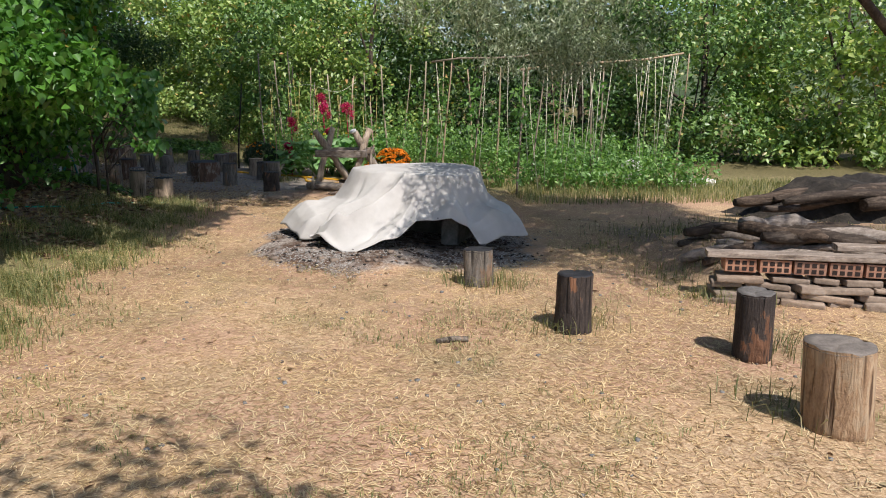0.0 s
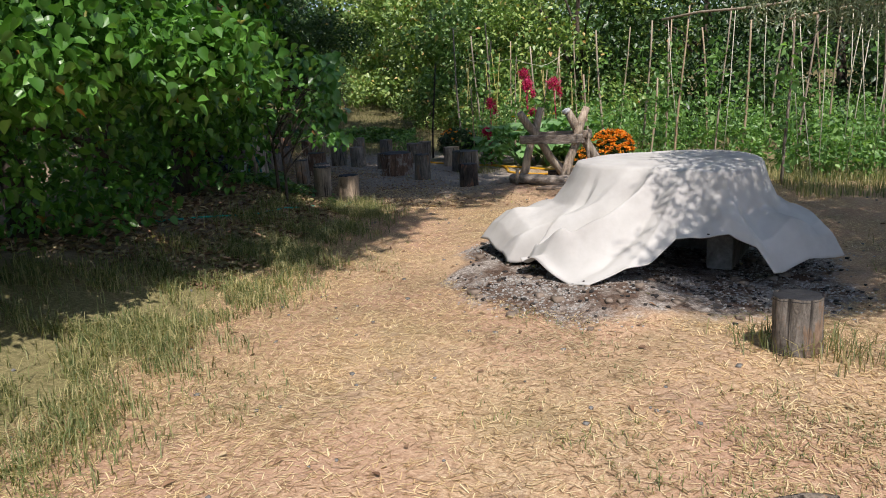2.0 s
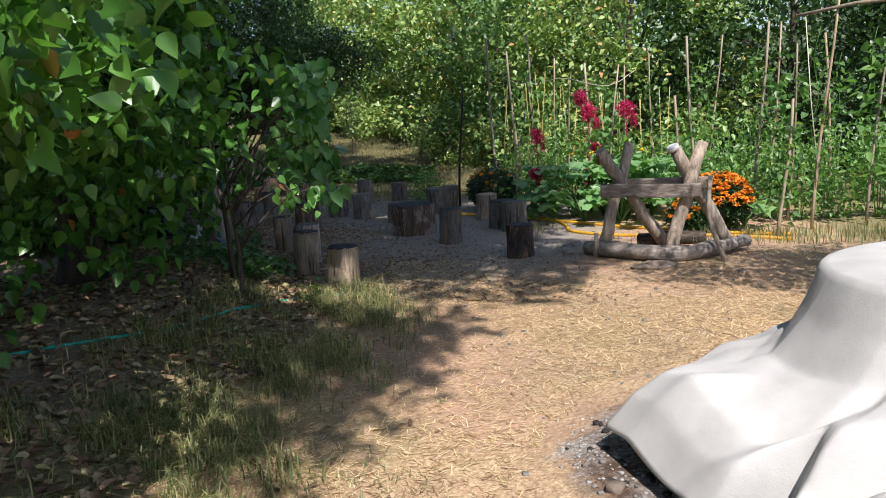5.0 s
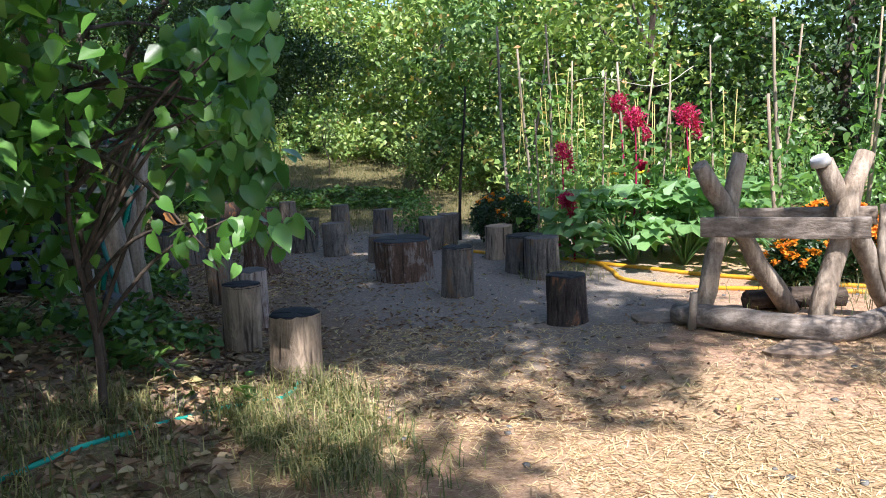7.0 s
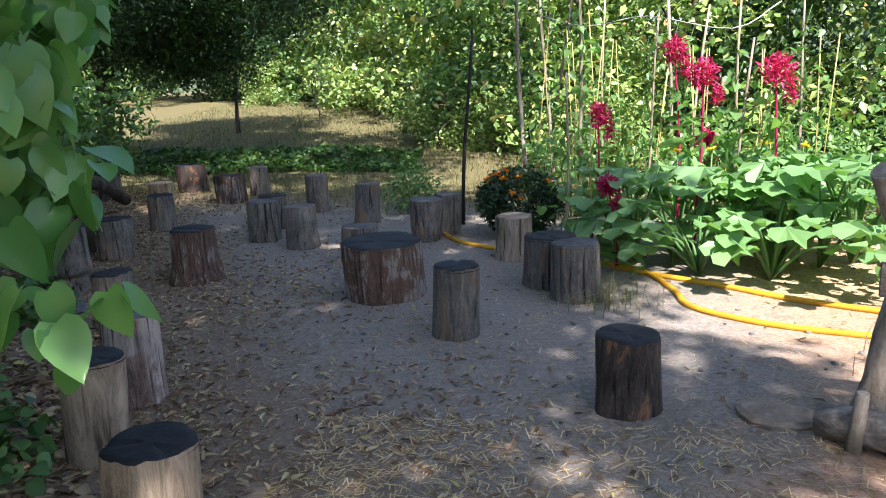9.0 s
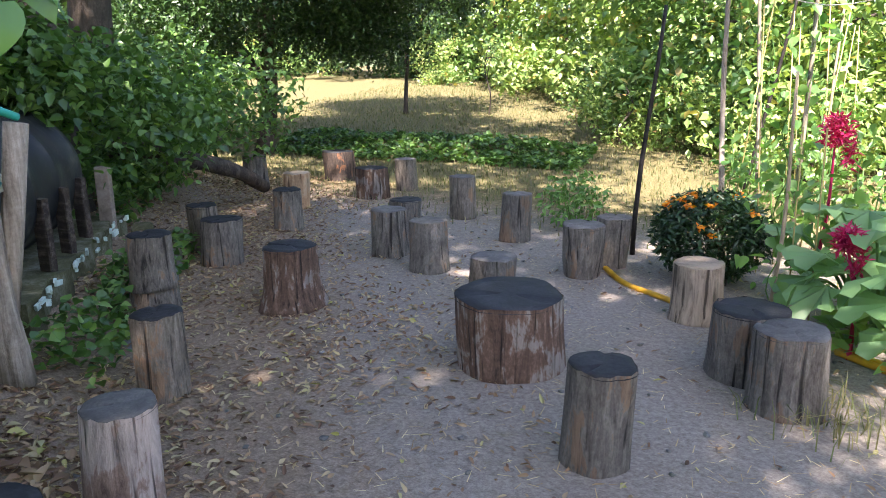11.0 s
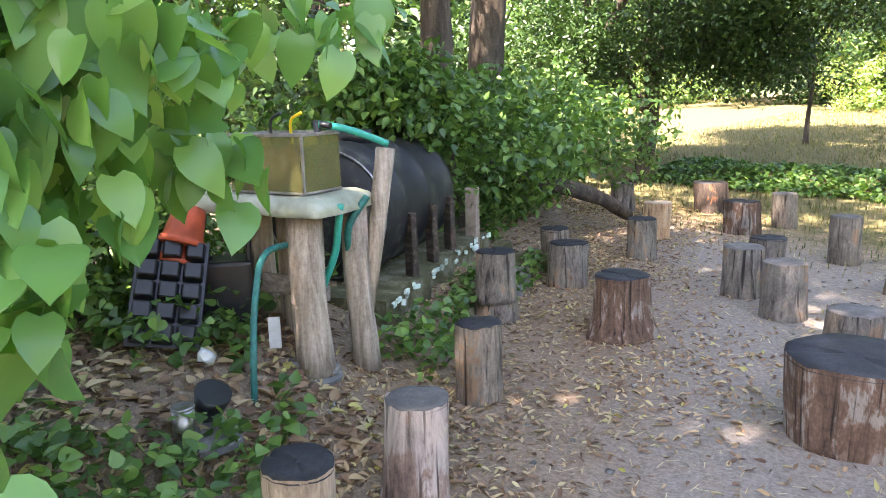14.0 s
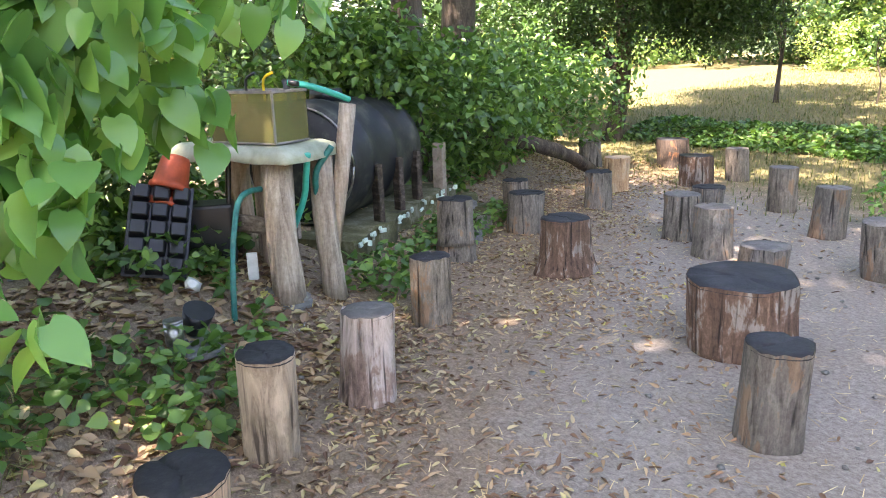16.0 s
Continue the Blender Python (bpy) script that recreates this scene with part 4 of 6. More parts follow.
SHADE = np.concatenate([SHADE, in_blob(45, (0.0, 6.9, 9.2), (0.9, 0.9, 0.3), 0), in_blob(110, (-4.7, 11.2, 9.4), (1.7, 2.6, 0.4), 0), in_blob(24, (1.5, 7.1, 9.2), (0.8, 0.9, 0.3), 0), in_blob(60, (-0.9, 6.6, 9.2), (1.0, 1.2, 0.4), 0), in_blob(170, (-1.7, 9.6, 9.4), (2.2, 3.2, 0.4), 0), in_blob(11, (1.35, 6.0, 9.2), (0.9, 1.0, 0.3), 0)])
SHADE = np.concatenate([SHADE, in_blob(26, (1.1, 9.2, 9.2), (0.5, 1.2, 0.3), 0)])
SHADE = sun_gap(keep(SHADE, lambda c: c[:, 0] < np.where(c[:, 1] > 7.6, 1.6, 2.2)), LIT, 0.25)
C3 = sun_gap(C3, LIT, 0.7)
tree("added_shade_tree", (-6.4, 11.2), 9.6, 0.22, SHADE, 0.46, 44, 0.15, L_LINDEN, BARK_TREE, "added tall tree, its crown out of view, shading the log seats", aspect=0.8, seed=31, limbs=10, lean=(2.0, -0.4))
# second crown above the view, added to throw shade over the lawn
HIGH = np.concatenate([in_blob(190, (-2.6, 15.4, 11.2), (3.1, 3.9, 0.6), 0), in_blob(110, (-5.6, 18.0, 11.2), (2.6, 1.5, 0.5), 0), in_blob(130, (-6.4, 20.9, 11.2), (2.8, 1.9, 0.5), 0)])
tree("added_shade_tree", (-8.8, 17.2), 11.4, 0.24, HIGH, 0.6, 52, 0.16, L_LINDEN, BARK_TREE, "added tall tree, its crown out of view, shading the lawn", aspect=0.8, seed=32, limbs=10, lean=(2.5, -0.4))
EDGE_LIT = [(-2.85, 5.1, 1.6), (-2.65, 5.7, 1.6), (-2.6, 6.3, 1.55), (-2.5, 6.9, 1.5), (-2.4, 7.4, 1.5), (-2.75, 7.9, 1.45)]
# unseen crown sized to shade the verge, with gaps for the lit leaves
WALK = sun_gap(keep(in_blob(100, (-0.15, 4.4, 8.2), (0.9, 2.3, 0.4), 0), lambda c: c[:, 1] < 5.2), EDGE_LIT, 0.55)
tree("added_shade_tree", (-6.6, 3.0), 8.6, 0.22, WALK, 0.45, 50, 0.14, L_LINDEN, BARK_TREE, "added tall tree, its crown out of view, shading the path's edge", aspect=0.8, seed=33, limbs=8, lean=(2.0, 0.2))
tree("linden_tree", (-4.7, 10.4), 5.0, 0.16, C3, 0.45, 95, 0.1, L_LINDEN, BARK_TREE,
     "linden tree whose crown overhangs the log seats", group="lindens along the path", aspect=0.8, full=True, seed=5, limbs=10, droop=0.9, upness=0.35)
FRONT = np.array([(-3.17, 11.45, 1.38), (-3.28, 11.6, 1.32), (-3.17, 11.43, 1.11), (-3.28, 11.6, 1.12), (-3.49, 11.86, 1.42), (-3.56, 12.08, 1.42), (-3.61, 11.93, 1.2), (-3.09, 11.36, 0.95), (-3.65, 12.03, 1.12),
                  (-3.61, 12.28, 1.5), (-3.66, 12.42, 1.54), (-3.25, 11.4, 0.85), (-3.3, 11.5, 1.55), (-3.2, 11.35, 1.65), (-3.45, 11.6, 1.6), (-3.4, 11.45, 1.2), (-3.5, 11.5, 0.95), (-3.1, 11.3, 1.25),
                  (-3.05, 10.85, 1.45), (-3.02, 10.98, 1.3), (-2.98, 11.2, 1.5), (-3.05, 10.7, 1.18), (-3.0, 10.85, 1.1), (-3.0, 11.3, 1.65), (-2.92, 10.42, 0.8), (-2.9, 10.68, 0.78), (-2.88, 10.42, 0.7), (-3.08, 10.65, 1.0), (-2.93, 11.28, 0.68)])
FRONT = np.concatenate([FRONT, in_blob(9, (-3.35, 11.6, 1.45), (0.25, 0.25, 0.25), 0), in_blob(5, (-3.15, 11.35, 1.15), (0.12, 0.12, 0.3), 0)])
tree("linden_sapling", (-3.75, 11.0), 1.9, 0.025, FRONT[FRONT[:, 1] > 11.15], 0.17, 14, 0.125, L_HEART, BARK_TREE, "young linden with large bright heart-shaped leaves", group="", limbs=14, seed=9, droop=1.6, upness=0.15, heart=True)
tree("linden_sapling", (-3.5, 10.6), 1.3, 0.02, FRONT[FRONT[:, 1] <= 11.15], 0.16, 14, 0.075, L_LINDEN, BARK_TREE, "low linden shoot with small drooping leaves beside the path", group="", limbs=8, seed=10, droop=1.3, upness=0.3, heart=True)

# out-of-view trees, added to shade the log pile and the path's start
CR = in_blob(120, (6.0, 4.1, 8.0), (1.7, 2.3, 0.4), 0)
tree("unseen_shade_tree", (9.4, 3.2), 8.4, 0.2, CR, 0.5, 52, 0.15, L_LINDEN, BARK_TREE, "added tall tree, out of view, shading the log pile and the oven", full=False, seed=14, limbs=8, lean=(-1.5, 0.2))
CB = in_blob(40, (0.35, -1.1, 4.6), (1.5, 1.2, 0.5), 0)
tree("unseen_shade_tree", (-4.2, -1.6), 5.0, 0.15, CB, 0.45, 60, 0.11, L_LINDEN, BARK_TREE, "added tree, out of view, shading the start of the path", full=False, seed=11)

# olive over the oven; higher out-of-view clumps are added to cast shade
OC = np.concatenate([in_blob(85, (2.3, 10.1, 2.75), (1.9, 0.9, 0.95), 0), in_blob(60, (2.5, 6.2, 3.5), (0.95, 0.95, 0.4), 0), in_blob(80, (3.0, 5.95, 3.6), (0.75, 0.9, 0.3), 0), in_blob(60, (2.5, 4.9, 3.7), (0.75, 0.55, 0.3), 0), in_blob(110, (4.6, 7.7, 3.9), (1.7, 1.7, 0.5), 0),
                     in_blob(75, (4.0, 4.9, 3.7), (1.2, 1.2, 0.35), 0), in_blob(22, (3.2, 10.3, 2.0), (1.0, 0.5, 0.35), 0)])
tree("olive_tree", (7.0, 7.4), 3.6, 0.16, OC, 0.36, 150, 0.085, L_OLIVE, BARK_TREE, "silver-leaved olive tree with drooping branches over the oven",
     aspect=0.24, limbs=4, droop=0.7, lean=(-1.2, 0.3), seed=12)

# the big trees beside the tank and at the corner of the lawn
IV = np.concatenate([in_blob(22, (-6.6, 14.45, 1.2), (0.3, 0.45, 0.12), 0), in_blob(70, (-7.1, 15.3, 0.75), (0.7, 1.9, 0.6), 0.3), in_blob(60, (-8.0, 17.6, 0.8), (0.8, 1.9, 0.7), 0.3), in_blob(80, (-7.4, 14.4, 3.4), (1.9, 2.2, 1.3), 0.2),
                     in_blob(34, (-6.75, 14.75, 1.2), (0.35, 0.7, 0.3), 0.2)])
IV[:, 2] = np.maximum(IV[:, 2], gz(IV[:, 0], IV[:, 1]) + 0.15)
tree("ash_tree", (-7.1, 15.35), 5.5, 0.2, IV, 0.42, 95, 0.085, L_IVY, BARK_TREE, "ivy-hung tree with a thick brown trunk behind the water tank", full=True, aspect=0.7, seed=21, limbs=0)
BK = np.concatenate([in_blob(60, (-6.1, 12.0, 0.5), (0.45, 0.9, 0.6), 0.1), in_blob(60, (-6.6, 12.0, 1.3), (0.7, 1.6, 1.4), 0.2), in_blob(50, (-6.7, 13.0, 2.6), (1.0, 1.3, 0.8), 0.2)])
tree("elder_bush", (-6.9, 12.2), 2.5, 0.06, BK, 0.4, 90, 0.075, L_IVY, BARK_TREE, "dark tangled bush behind the pots and the fish tank", "bush", full=True, aspect=0.6, seed=22)
DK = np.concatenate([in_blob(60, (-7.9, 21.9, 1.8), (1.0, 0.8, 0.5), 0.2), in_blob(50, (-6.6, 21.7, 2.6), (1.3, 0.9, 0.45), 0.2), in_blob(70, (-9.7, 20.6, 1.9), (1.5, 1.0, 0.75), 0.2), in_blob(60, (-8.2, 21.4, 2.5), (1.4, 1.0, 0.6), 0.2), in_blob(190, (-9.3, 21.4, 3.1), (2.9, 2.0, 1.7), 0.3), in_blob(50, (-10.6, 19.4, 1.7), (1.2, 2.0, 1.3), 0.3)])
tree("holm_oak", (-9.6, 21.4), 4.5, 0.17, DK, 0.5, 130, 0.085, L_DARK, BARK_TREE, "dark evergreen oak at the corner of the lawn", aspect=0.5, seed=23, group="evergreen oaks")
DK2 = in_blob(90, (-7.6, 20.6, 4.9), (2.4, 2.0, 1.4), 0.2)
tree("holm_oak", (-10.4, 20.3), 5.0, 0.2, DK2, 0.5, 100, 0.075, L_DARK, BARK_TREE, "dark evergreen oak reaching over the lawn", aspect=0.5, seed=24, group="evergreen oaks", lean=(0.8, 0.1))
LT = in_blob(42, (-9.3, 26.3, 2.35), (1.5, 1.2, 1.05), 0.2)
tree("young_fruit_tree", (-9.3, 26.2), 2.4, 0.06, LT, 0.38, 75, 0.075, L_WOOD, BARK_TREE, "small crooked fruit tree standing on the dry lawn", aspect=0.6, seed=25, limbs=12)
SP = in_blob(8, (-7.4, 26.4, 1.5), (0.35, 0.35, 0.5), 0)
tree("sapling", (-7.4, 26.4), 1.7, 0.02, SP, 0.2, 40, 0.06, L_WOOD, BARK_TREE, "thin staked sapling on the lawn", seed=26, limbs=5)

# wood behind the lawn and the garden
WOOD = [(-27, 37, 5), (-22.5, 38, 5.5), (-18, 37, 5), (-14, 36.5, 5.2), (-10.5, 35.5, 5), (-7.5, 33.5, 4.6), (-5, 31, 4.3), (-3.2, 28.2, 4), (-1.6, 25, 3.6), (0.4, 22.4, 3.6),
        (3.2, 21.3, 3.6), (6.2, 20.6, 3.6), (9.2, 19.8, 3.8), (12.5, 18.5, 4), (-15, 23, 4), (-13.5, 17.5, 4), (-11, 13.5, 3.6)]
for k, (x, y, h) in enumerate(WOOD):
    far = math.hypot(x, y - 8)
    w = 2.5 + 0.03 * far
    C = in_blob(95, (x, y, h * 0.62 + g1(x, y)), (w, w * 0.85, h * 0.72), 0.5)
    C = np.concatenate([C, in_blob(25, (x, y - 0.8, g1(x, y) + 0.6), (w, w * 0.8, 0.8), 0.2)])
    C[:, 2] = np.maximum(C[:, 2], gz(C[:, 0], C[:, 1]) + 0.2)
    # tree 10 takes dark leaf colour in place of deep shade behind the garden
    lm = (L_DARK if k == 10 else L_YELLOW if 4 < k < 10 and k != 8 else (L_WOOD, L_YELLOW, L_WOOD, L_DARK)[k % 4]) if k < 14 else L_DARK
    tree("woodland_tree", (x, y), h + 0.6, 0.13, C, 0.62, 115, 0.14 if far < 16 else 0.18, lm, BARK_TREE,
         ("leafy woodland tree at the edge of the clearing", "yellowish-green woodland tree at the lawn's edge", "leafy woodland tree at the edge of the clearing", "dark-leaved woodland tree at the edge of the clearing")[k % 4],
         group="trees round the clearing", aspect=0.62, seed=40 + k, limbs=7)


for k in range(16):
    a = radians(-28 + k * 12.5)
    x, y = -4 + 44 * math.cos(a + radians(20)), 6 + 40 * math.sin(a + radians(20))
    h = 8.0
    C = in_blob(110, (x, y, h * 0.55 + g1(x, y)), (4.6, 4.0, h * 0.62), 0.4)
    C[:, 2] = np.maximum(C[:, 2], gz(C[:, 0], C[:, 1]) + 0.3)
    tree("woodland_tree", (x, y), h, 0.2, C, 1.1, 55, 0.38, L_WOOD, BARK_TREE, "tall woodland tree standing behind the clearing", group="trees round the clearing", aspect=0.62, seed=140 + k, limbs=6)


# scrub at the foot of the wood
for k, (x, y) in enumerate([(-6.2, 29.6), (-4.4, 27.8), (-3.4, 25.4), (-2.4, 23.2), (-8.6, 31.8), (-11.6, 33.2), (-1.4, 21.0), (-4.0, 23.4)]):
    C = in_blob(34, (x, y, g1(x, y) + 0.55), (0.95, 0.8, 0.6 + 0.25 * (k % 3)), 0.2)
    C[:, 2] = np.maximum(C[:, 2], gz(C[:, 0], C[:, 1]) + 0.15)
    tree("scrub_bush", (x, y), 0.9, 0.03, C, 0.33, 75, 0.085, L_YELLOW, BARK_TREE, "sunlit yellow-green scrub bush on dry grass", "bush", "scrub by the lawn", aspect=0.55, seed=80 + k, limbs=4)


def hill():
    n, rows = 96, 7
    V, F = [], []
    for j in range(rows):
        for i in range(n):
            a = 2 * math.pi * i / n
            r = 95 + j * 28
            hgt = (4 + 30 * (j / (rows - 1)) ** 1.1) * (0.75 + 0.35 * math.sin(a * 2 + 0.6) + 0.12 * math.sin(a * 7)) - 3
            V.append((r * math.cos(a), r * math.sin(a), hgt))
    for j in range(rows - 1):
        for i in range(n):
            F.append((j * n + i, j * n + (i + 1) % n, (j + 1) * n + (i + 1) % n, (j + 1) * n + i))
    m = rough_mat("far wooded hillside", (0.03, 0.05, 0.02), (0.07, 0.1, 0.04), (0.14, 0.17, 0.08), (0.12, 0.12, 0.12), 0.6, 1.0, 1.0, 2.0, 0.0)
    ob = new("backdrop", mesh_of("backdrop", V, F, m, True))
    return tagged(ob, "far wooded hillside in summer haze", "hillside", "", "structure")


hill()


# ivy along the terrace bank and under the left trees
def ivy(name, P, size, label):
    ob = new(name, leaves(name, P, size, L_IVY, 0.9, 0.2, 0.9, True))
    return tagged(ob, label, "ivy", "", "stuff")


n = 5200
x = rng.uniform(-9.6, -4.2, n)
y = 21.3 + rng.uniform(0, 1.3, n) + 0.25 * wob(x, x * 0.3)
ivy("ivy", np.stack([x, y, gz(x, y) + rng.uniform(0.02, 0.17, n) * (0.6 + 0.4 * wob(x * 2, y))], -1), 0.08, "dark ivy covering the low bank before the lawn")
n = 5200
y = rng.uniform(12.0, 20.5, n)
x = left_edge(y) - 0.75 - np.abs(rng.normal(0, 0.9, n)) - 0.5 * (y < 15.5)
ivy("ivy", np.stack([x, y, gz(x, y) + rng.uniform(0.02, 0.25, n)], -1), 0.075, "ivy and weeds creeping under the trees")
n = 900
y = rng.uniform(13.2, 15.6, n)
x = -5.0 - (y - 13.4) * 0.62 + rng.uniform(-0.02, 0.42, n)
k = wob(x * 2.5, y * 2.5) > -0.25
ivy("ivy", np.stack([x, y, gz(x, y) + rng.uniform(0.02, 0.2, n)], -1)[k], 0.06, "ivy and weeds growing between the stones below the ledge")
n = 3200
x = rng.uniform(-5.4, -2.9, n)
y = rng.uniform(11.0, 12.6, n)
k = (x < left_edge(y) - 0.25) & (wob(x * 2.3, y * 2.3) > -0.1) & (np.hypot(x + 4.75, y - 12.0) > 0.42)
ivy("ivy", np.stack([x, y, gz(x, y) + rng.uniform(0.02, 0.16, n)], -1)[k], 0.07, "ivy trailing over dead leaves by the log seats")

# ---- vegetable garden ----
rp = random.Random(5)


def pole(x, y, h, lean=(0, 0), r=0.017, mat=CANE, label="dry cane bean pole standing in the garden bed", name="bean_pole", group="bean poles"):
    z = g1(x, y) - 0.08
    bm = bmesh.new()
    k = rp.random() * 6
    pts = [Vector((lean[0] * f + 0.018 * math.sin(f * 5 + k), lean[1] * f + 0.018 * math.cos(f * 4 + k), h * f)) for f in (0, 0.2, 0.4, 0.6, 0.8, 1)]
    tube(bm, pts, [r * (1.1 - 0.45 * f) for f in (0, 0.2, 0.4, 0.6, 0.8, 1)], 6, 0.06, int(x * 100))
    return single(name, bm, mat, (x, y, z), label, "pole", group)


POLES = [(2.68, 12.15, 2.25), (3.18, 13.4, 2.4), (1.55, 13.9, 2.5), (1.5, 14.6, 2.1), (1.2, 15.0, 2.4), (0.58, 15.3, 2.3), (2.2, 14.2, 2.5), (2.7, 14.6, 2.3), (3.7, 13.9, 2.4), (4.3, 13.2, 2.4),
         (4.9, 14.6, 2.3), (0.1, 16.2, 2.2), (-0.52, 15.6, 1.7), (-1.78, 15.6, 1.5), (-2.1, 16.6, 2.6), (-1.6, 17.4, 2.7), (-1.1, 16.4, 2.0), (-0.7, 17.6, 2.2), (-0.2, 17.2, 2.1), (-1.9, 18.2, 2.5),
         (0.9, 16.6, 2.4), (1.7, 16.4, 2.5), (2.5, 16.2, 2.3), (3.4, 15.8, 2.4), (4.2, 15.6, 2.4), (5.8, 13.0, 2.5), (-1.3, 19.4, 2.4), (-0.4, 18.6, 2.2), (0.35, 14.5, 1.6), (1.15, 13.6, 1.5)]
for x, y, h in POLES:
    pole(x, y, h, (rp.uniform(-.2, .2), rp.uniform(-.1, .1)), rp.uniform(0.012, 0.022), CANE if rp.random() < 0.7 else OLD_WOOD_UP)
for a, b in [((1.35, 13.95, 2.05), (3.4, 13.2, 2.2)), ((2.7, 12.3, 1.87), (5.8, 13.0, 2.2))]:
    bm = bmesh.new()
    a, b = Vector(a), Vector(b)
    tube(bm, [a + (b - a) * f + Vector((0, 0, 0.03 * math.sin(f * 7))) for f in (0, .25, .5, .75, 1)], 0.018, 6, 0.08)
    single("trellis_bar", bm, CANE, (0, 0, 0), "dry cane bar lashed across the bean poles", "pole", "trellis bars")
for k in range(24):
    f = rp.random()
    a, b = rp.choice([(Vector((1.35, 13.95, 2.05)), Vector((3.4, 13.2, 2.2))), (Vector((2.7, 12.3, 1.87)), Vector((5.8, 13.0, 2.2))), (Vector((2.7, 12.3, 1.87)), Vector((5.8, 13.0, 2.2)))])
    p = a + (b - a) * f
    bm = bmesh.new()
    q = Vector((p.x + rp.uniform(-.25, .25), p.y + rp.uniform(-.1, .1), g1(p.x, p.y) + rp.choice([0.0, 0.0, 0.5, 0.9])))
    tube(bm, [p, p * 0.5 + q * 0.5 + Vector((rp.uniform(-.03, .03), 0, 0)), q], 0.0055, 4)
    single("bean_string", bm, STRING, (0, 0, 0), "pale string hanging from the trellis bar", "string", "bean strings")
for x, y, h in [p for p in POLES if p[0] < 0.3 and p[1] > 15.5]:
    for s in range(2):
        bm = bmesh.new()
        z = g1(x, y)
        tube(bm, [(x + rp.uniform(.05, .25), y, z + h * 0.75), (x + rp.uniform(0, .35), y + 0.05, z + 0.02)], 0.006, 4)
        single("bean_string", bm, YELLOW_STRING, (0, 0, 0), "yellow string tied up for climbing beans", "string", "bean strings")
bm = bmesh.new()
tube(bm, curve_pts([(-2.1, 16.6, 1.75), (-1.6, 16.5, 1.6), (-1.1, 16.4, 1.65), (-0.5, 16.0, 1.5), (-0.1, 16.2, 1.7)], 4), 0.005, 4)
single("garden_line", bm, STRING, (0, 0, 0), "pale cord slung between the bean poles", "string")

# climbing leaves on the poles
for k, (x, y, h) in enumerate(POLES):
    m = rp.randint(40, 120)
    t = rng.uniform(0.1, 0.95, m)
    P = np.stack([x + rng.normal(0, 0.1, m), y + rng.normal(0, 0.1, m), g1(x, y) + t * h * 0.85], -1)
    root = thing("bean_vine", (0, 0, 0), "climbing bean vine wound round a cane pole", "bean plant", "climbing beans")
    part("foliage", leaves("foliage", P, 0.075 if k % 3 else 0.11, L_BEAN, 0.75, 0.6, 0.4, True), L_BEAN, root)
    bm = bmesh.new()
    tube(bm, [(x + 0.03 * math.cos(i * 1.3), y + 0.03 * math.sin(i * 1.3), g1(x, y) + h * 0.85 * i / 14) for i in range(15)], 0.004, 4)
    part("stem", bm, L_BEAN, root)


def leafy_plant(name, x, y, r, h, count, leaf, mat, label, category, group="", aspect=0.55):
    z = g1(x, y)
    root = thing(name, (x, y, z), label, category, group)
    P = in_blob(count, (0, 0, h * 0.5), (r, r, h * 0.55), 0.2)
    P[:, 2] = np.abs(P[:, 2]) + 0.02
    part("foliage", leaves("foliage", P, leaf, mat, aspect, 0.4, 0.5, True), mat, root)
    for k in range(4):
        a = k * 1.6 + x
        bm = bmesh.new()
        tube(bm, [(0.02 * math.cos(a), 0.02 * math.sin(a), -0.02), (r * 0.4 * math.cos(a), r * 0.4 * math.sin(a), h * 0.8)], [0.008, 0.004], 5)
        part("stem", bm, mat, root)
    return root


k = 0
for row_y, x0, x1, step in [(14.9, 0.9, 6.2, 0.42), (15.9, -0.3, 6.4, 0.45), (17.2, -1.8, 6.4, 0.55), (18.6, -2.0, 6.8, 0.65), (13.6, 2.6, 6.4, 0.42), (12.9, 3.3, 6.3, 0.5)]:
    x = x0
    while x < x1:
        h = rp.uniform(0.55, 1.15) * (1.2 if row_y > 15.5 else 0.85)
        leafy_plant("tomato_plant" if k % 2 else "pepper_plant", x + rp.uniform(-.1, .1), row_y - 0.12 * (x - 1) * (row_y < 15) + rp.uniform(-.15, .15), rp.uniform(0.25, 0.36), h,
                    210, 0.085, L_GARDEN, "leafy green vegetable plant in the garden bed", "vegetable plant", "vegetable plants")
        x += step
        k += 1
P = on_ground(11000, lambda x, y: np.where((x > 2.6) | (y > 13.0), 0.7, 0.0), 0, (0.8, 10, 11.0, 13.8))
tagged(new("garden_grass", blades("garden_grass", P, 0.13, 0.004, GRASS)), "rough green grass along the garden edge", "grass", "", "stuff")


